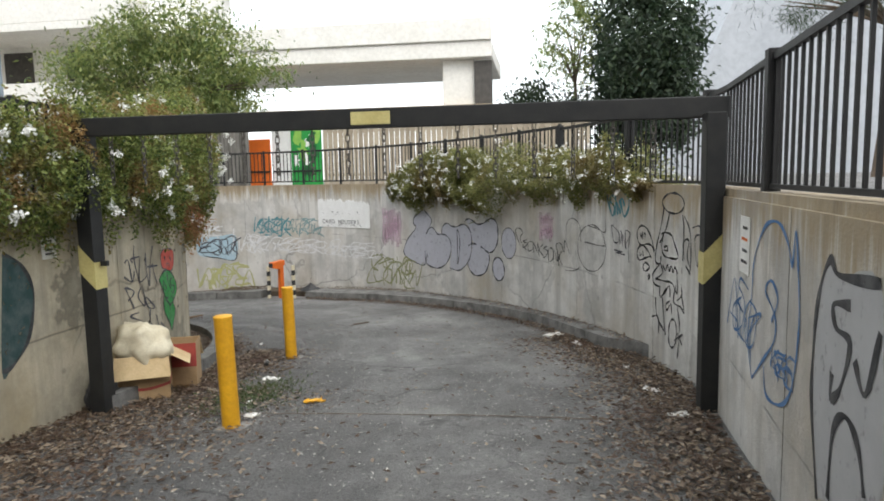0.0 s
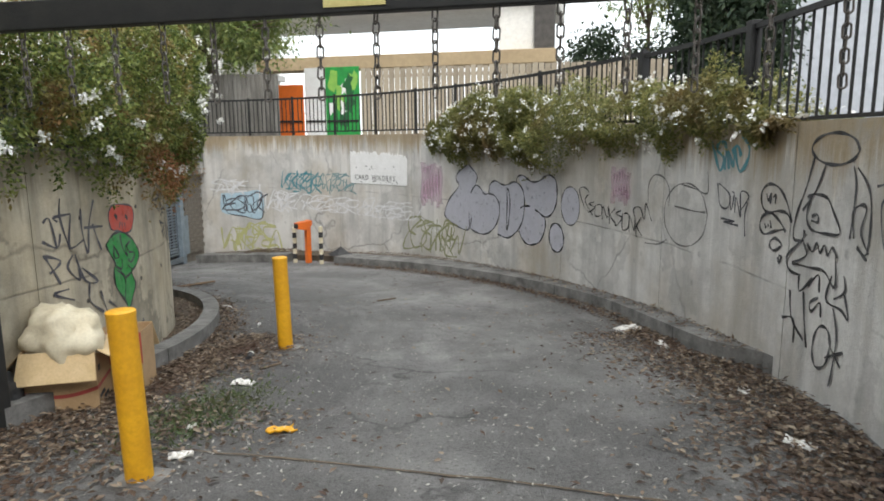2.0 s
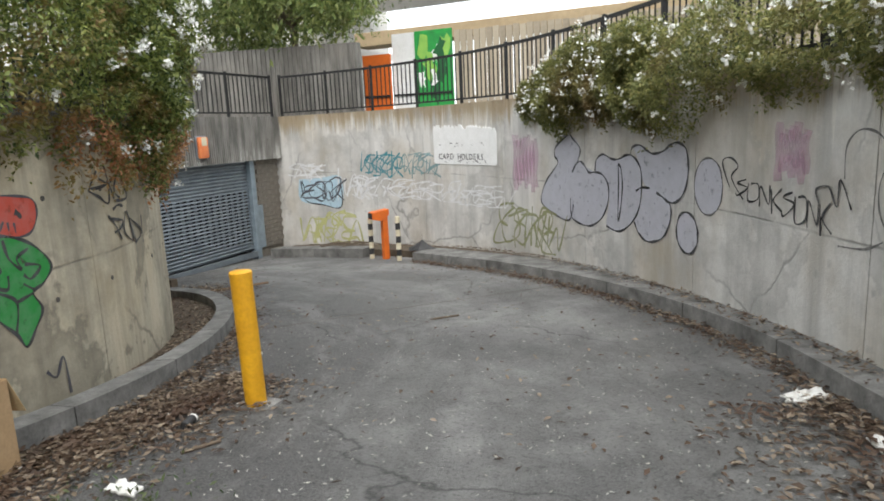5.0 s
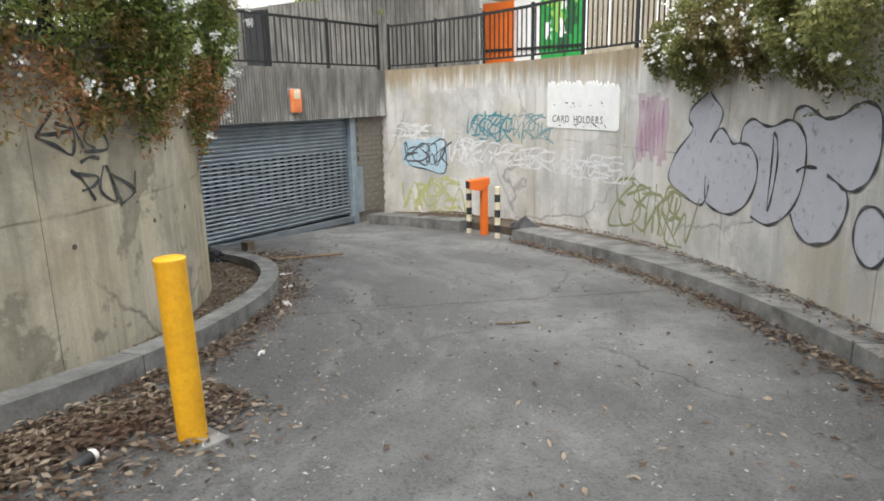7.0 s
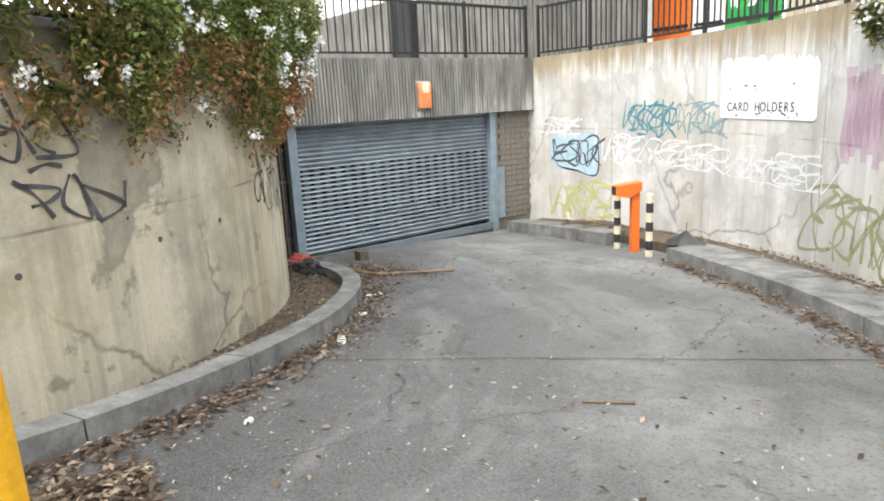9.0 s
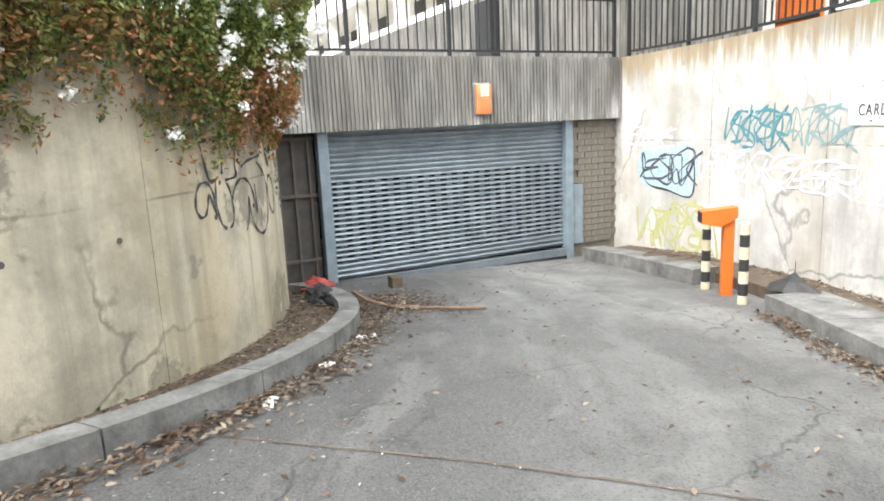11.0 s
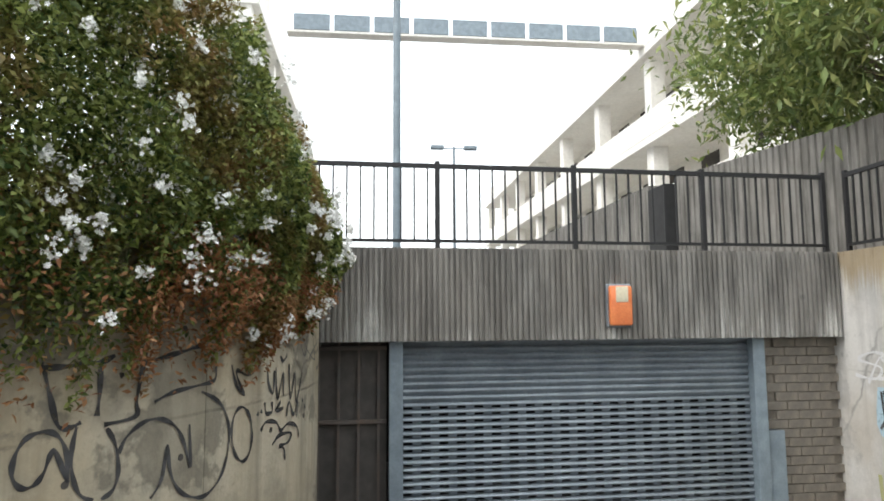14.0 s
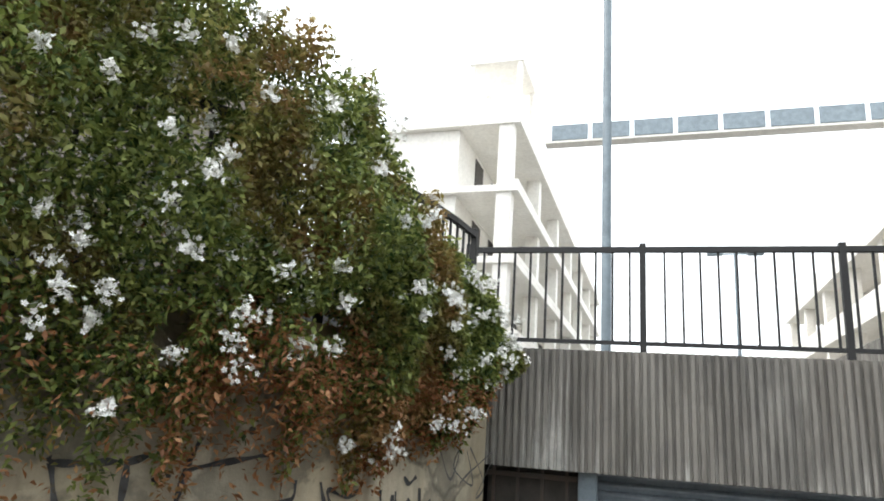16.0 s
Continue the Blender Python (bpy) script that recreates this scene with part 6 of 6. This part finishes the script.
def stick(pts, r, label):
    bm = bmesh.new()
    for a, b in zip(pts, pts[1:]):
        add_cyl(bm, (a[0], a[1], floor_z(a[0], a[1]) + a[2]), (b[0], b[1], floor_z(b[0], b[1]) + b[2]), r, r * 0.9, 8)
    smooth(tagged(part("stick", bm, DRYWOOD if r > 0.015 else BARK), label, "stick"))


stick(((-8.5, 12.3, 0.12), (-8.2, 12.36, 0.06), (-7.85, 12.52, 0.03), (-7.5, 13.0, 0.03), (-7.3, 13.35, 0.03)), 0.02, "long curved bare branch on the asphalt")
stick(((-3.18, 7.57, 0.012), (-3.08, 7.79, 0.014)), 0.012, "short pale stick on the asphalt")
stick(((-3.28, 11.25, 0.01), (-3.06, 11.45, 0.012)), 0.012, "short dark stick on the asphalt")
g0 = random.Random(11)
for k in range(16):
    x, y, a = g0.uniform(-8.4, -6.9), g0.uniform(16.35, 16.75), g0.uniform(-0.6, 0.6)
    l = g0.uniform(0.3, 0.7)
    stick(((x - l / 2, y - a * l / 2, 0.19 + g0.uniform(0, 0.05)), (x, y + 0.02, 0.24 + g0.uniform(0, 0.05)), (x + l / 2, y + a * l / 2, 0.2 + g0.uniform(0, 0.08))), 0.008, "thin dry twig on the kerb bed")
stump = part("timber_block", box(-9.28, 13.0, floor_z(-9.2, 13.1) - 0.02, -9.1, 13.14, floor_z(-9.2, 13.1) + 0.14, 0.008), BARK)
tagged(stump, "small brown timber block at the shutter", "block")


def notice(line, a0, a1, z0, z1, label):
    st = span(a0, a1, 3)
    n = tagged(part("notice", ribbon(bmesh.new(), [line(a, 0.008) for a in st], [line(a, 0.001) for a in st], [z0] * 4, [z1] * 4), WHITE), label, "notice")
    for k in range(4):
        zz = z0 + (z1 - z0) * (0.18 + 0.2 * k)
        st = span(a0 + (a1 - a0) * 0.2, a0 + (a1 - a0) * (0.8 - 0.1 * (k % 2)), 2)
        part("text_line", ribbon(bmesh.new(), [line(a, 0.010) for a in st], [line(a, 0.0085) for a in st], [zz] * 3, [zz + 0.02] * 3), ORANGE if k == 2 else INK, n)


notice(outer, -8.4, -6.9, 0.82, 1.2, "white paper notice with small print on concrete")
notice(inner, -11.9, -9.9, 0.82, 1.02, "small pale notice on the concrete wall")


def seam(pts, wide):
    """A tar-dark joint across the road."""
    bm = bmesh.new()
    rows = []
    n = 40
    for k in range(n + 1):
        u = k / n * (len(pts) - 1)
        i = min(int(u), len(pts) - 2)
        x = pts[i][0] + (pts[i + 1][0] - pts[i][0]) * (u - i)
        y = pts[i][1] + (pts[i + 1][1] - pts[i][1]) * (u - i) + 0.02 * noise.noise((k * 0.5, 0, 3))
        w = wide * (0.7 + 0.6 * abs(noise.noise((k * 0.9, 2, 0))))
        rows.append([bm.verts.new((x, y + s * w, floor_z(x, y) + 0.009)) for s in (-0.5, 0.5)])
    for a, b in zip(rows, rows[1:]):
        bm.faces.new((a[0], a[1], b[1], b[0]))
    tagged(part("road_joint", bm, SOIL), "dark dirt-filled joint across the asphalt", "joint", kind="structure")


seam(((-3.2, 5.66), (-2.0, 5.62), (-0.5, 5.5), (0.9, 5.28)), 0.024)
seam(((-5.1, 10.45), (-4.11, 11.61), (-2.4, 13.25)), 0.022)


def litter_points(g, n, pick):
    out = []
    while len(out) < n:
        x, y = pick(g)
        r_out = math.hypot(x - CX, y - CY)
        if y < CY:
            ok = x < outer((y - CY) / 0.195).x - 0.03
        else:
            a = math.degrees(math.atan2(y - CY, x - CX))
            ok = r_out < (lerp_in(KERB_R, a) - 0.02 if 8 < a < 66 else lerp_in(OUT, a) - 0.05)
        if y < IY:
            ok = ok and x > IX + IR + (0.36 if y > 5.8 else 0.03)
        else:
            ai = math.degrees(math.atan2(y - IY, x - IX))
            ok = ok and math.hypot(x - IX, y - IY) > IR + lerp_in(ISLE, ai) + 0.02
        if ok and x > face_x(y) - 0.1:
            out.append((x, y, floor_z(x, y) + 0.008 + 0.02 * abs(g.normal())))
    return np.array(out)


def near_left(g):
    y = g.uniform(0.8, 9.0)
    return IX + IR + (0.03 if y < 5.8 else 0.36) + abs(g.normal()) * (0.95 if y < 6.5 else 0.4), y


def near_isle(g):
    if g.uniform() < 0.2:
        return -8.1 + 0.4 * g.normal(), 12.7 + 0.25 * g.normal()
    a = g.uniform(5, 84)
    p = isle_line(a, -abs(g.normal()) * 0.16)
    return p.x, p.y


def near_right(g):
    a = g.uniform(-22, 18)
    p = outer(a, 0.06 + abs(g.normal()) * (0.45 if a < 9 else 0.5))
    return p.x, p.y


def near_kerb(g):
    a = g.uniform(14, 66)
    p = kerb_line(a, -abs(g.normal()) * 0.12)
    return p.x, p.y


def anywhere(g):
    return g.uniform(-9.5, 1.4), g.uniform(0.5, 16.8)


gl = np.random.default_rng(21)
pts = np.concatenate((litter_points(gl, 17000, near_left), litter_points(gl, 4200, near_isle), litter_points(gl, 9500, near_right), litter_points(gl, 2200, near_kerb), litter_points(gl, 1100, anywhere)))
tagged(new("leaf_litter", leaf_cloud("leaf_litter", pts, 0.055, 0.024, gl, LITTER, 0.0, True)), "brown and tan fallen leaves drifted along the ramp", "leaves", kind="stuff")
CHIP = leaf_mat("pale_chip", ((0.45, 0.43, 0.38), (0.55, 0.53, 0.48), (0.68, 0.66, 0.6)), (0.4, 0.36, 0.28), 0.5, 0.8)
pts = litter_points(gl, 4200, lambda g: (g.uniform(-5.5, 1.4), 1.0 + 11.0 * g.beta(1.2, 1.9)))
pts[:, 2] -= 0.006
tagged(new("pale_chips", leaf_cloud("pale_chips", pts, 0.028, 0.009, gl, CHIP, 0.0, True)), "scattered pale petals and chips on the asphalt", "petals", kind="stuff")
# leaves lying in the beds behind the kerbs
bed = []
for k in range(2600):
    a = gl.uniform(-7, 83)
    p = inner(a, gl.uniform(0.03, max(0.06, lerp_in(ISLE, a) - 0.21)))
    bed.append((p.x, p.y, floor_z(p.x, p.y) + 0.065))
for k in range(1500):
    a = gl.uniform(9, 88)
    p = outer(a, 0.03 + abs(gl.normal()) * 0.12)
    bed.append((p.x, p.y, floor_z(p.x, p.y) + (0.175 if a < 66 else 0.15)))
tagged(new("leaf_litter", leaf_cloud("leaf_litter", np.array(bed), 0.05, 0.022, gl, LITTER, 0.0, True)), "fallen leaves lying in the kerb beds", "leaves", kind="stuff")
# moss and weeds in the dirt beside the bollard
WEED = leaf_mat("weed_leaf", ((0.05, 0.08, 0.03), (0.09, 0.13, 0.05), (0.15, 0.19, 0.08)), (0.10, 0.09, 0.04), 0.5, 0.75, 2.0)
pts = litter_points(gl, 1700, lambda g: (-2.95 + 0.22 * g.normal(), 6.35 + 0.38 * g.normal()))
tagged(new("weeds", leaf_cloud("weeds", pts, 0.045, 0.012, gl, WEED, -0.4)), "low green weeds in the dirt beside the bollard", "weeds", kind="stuff")
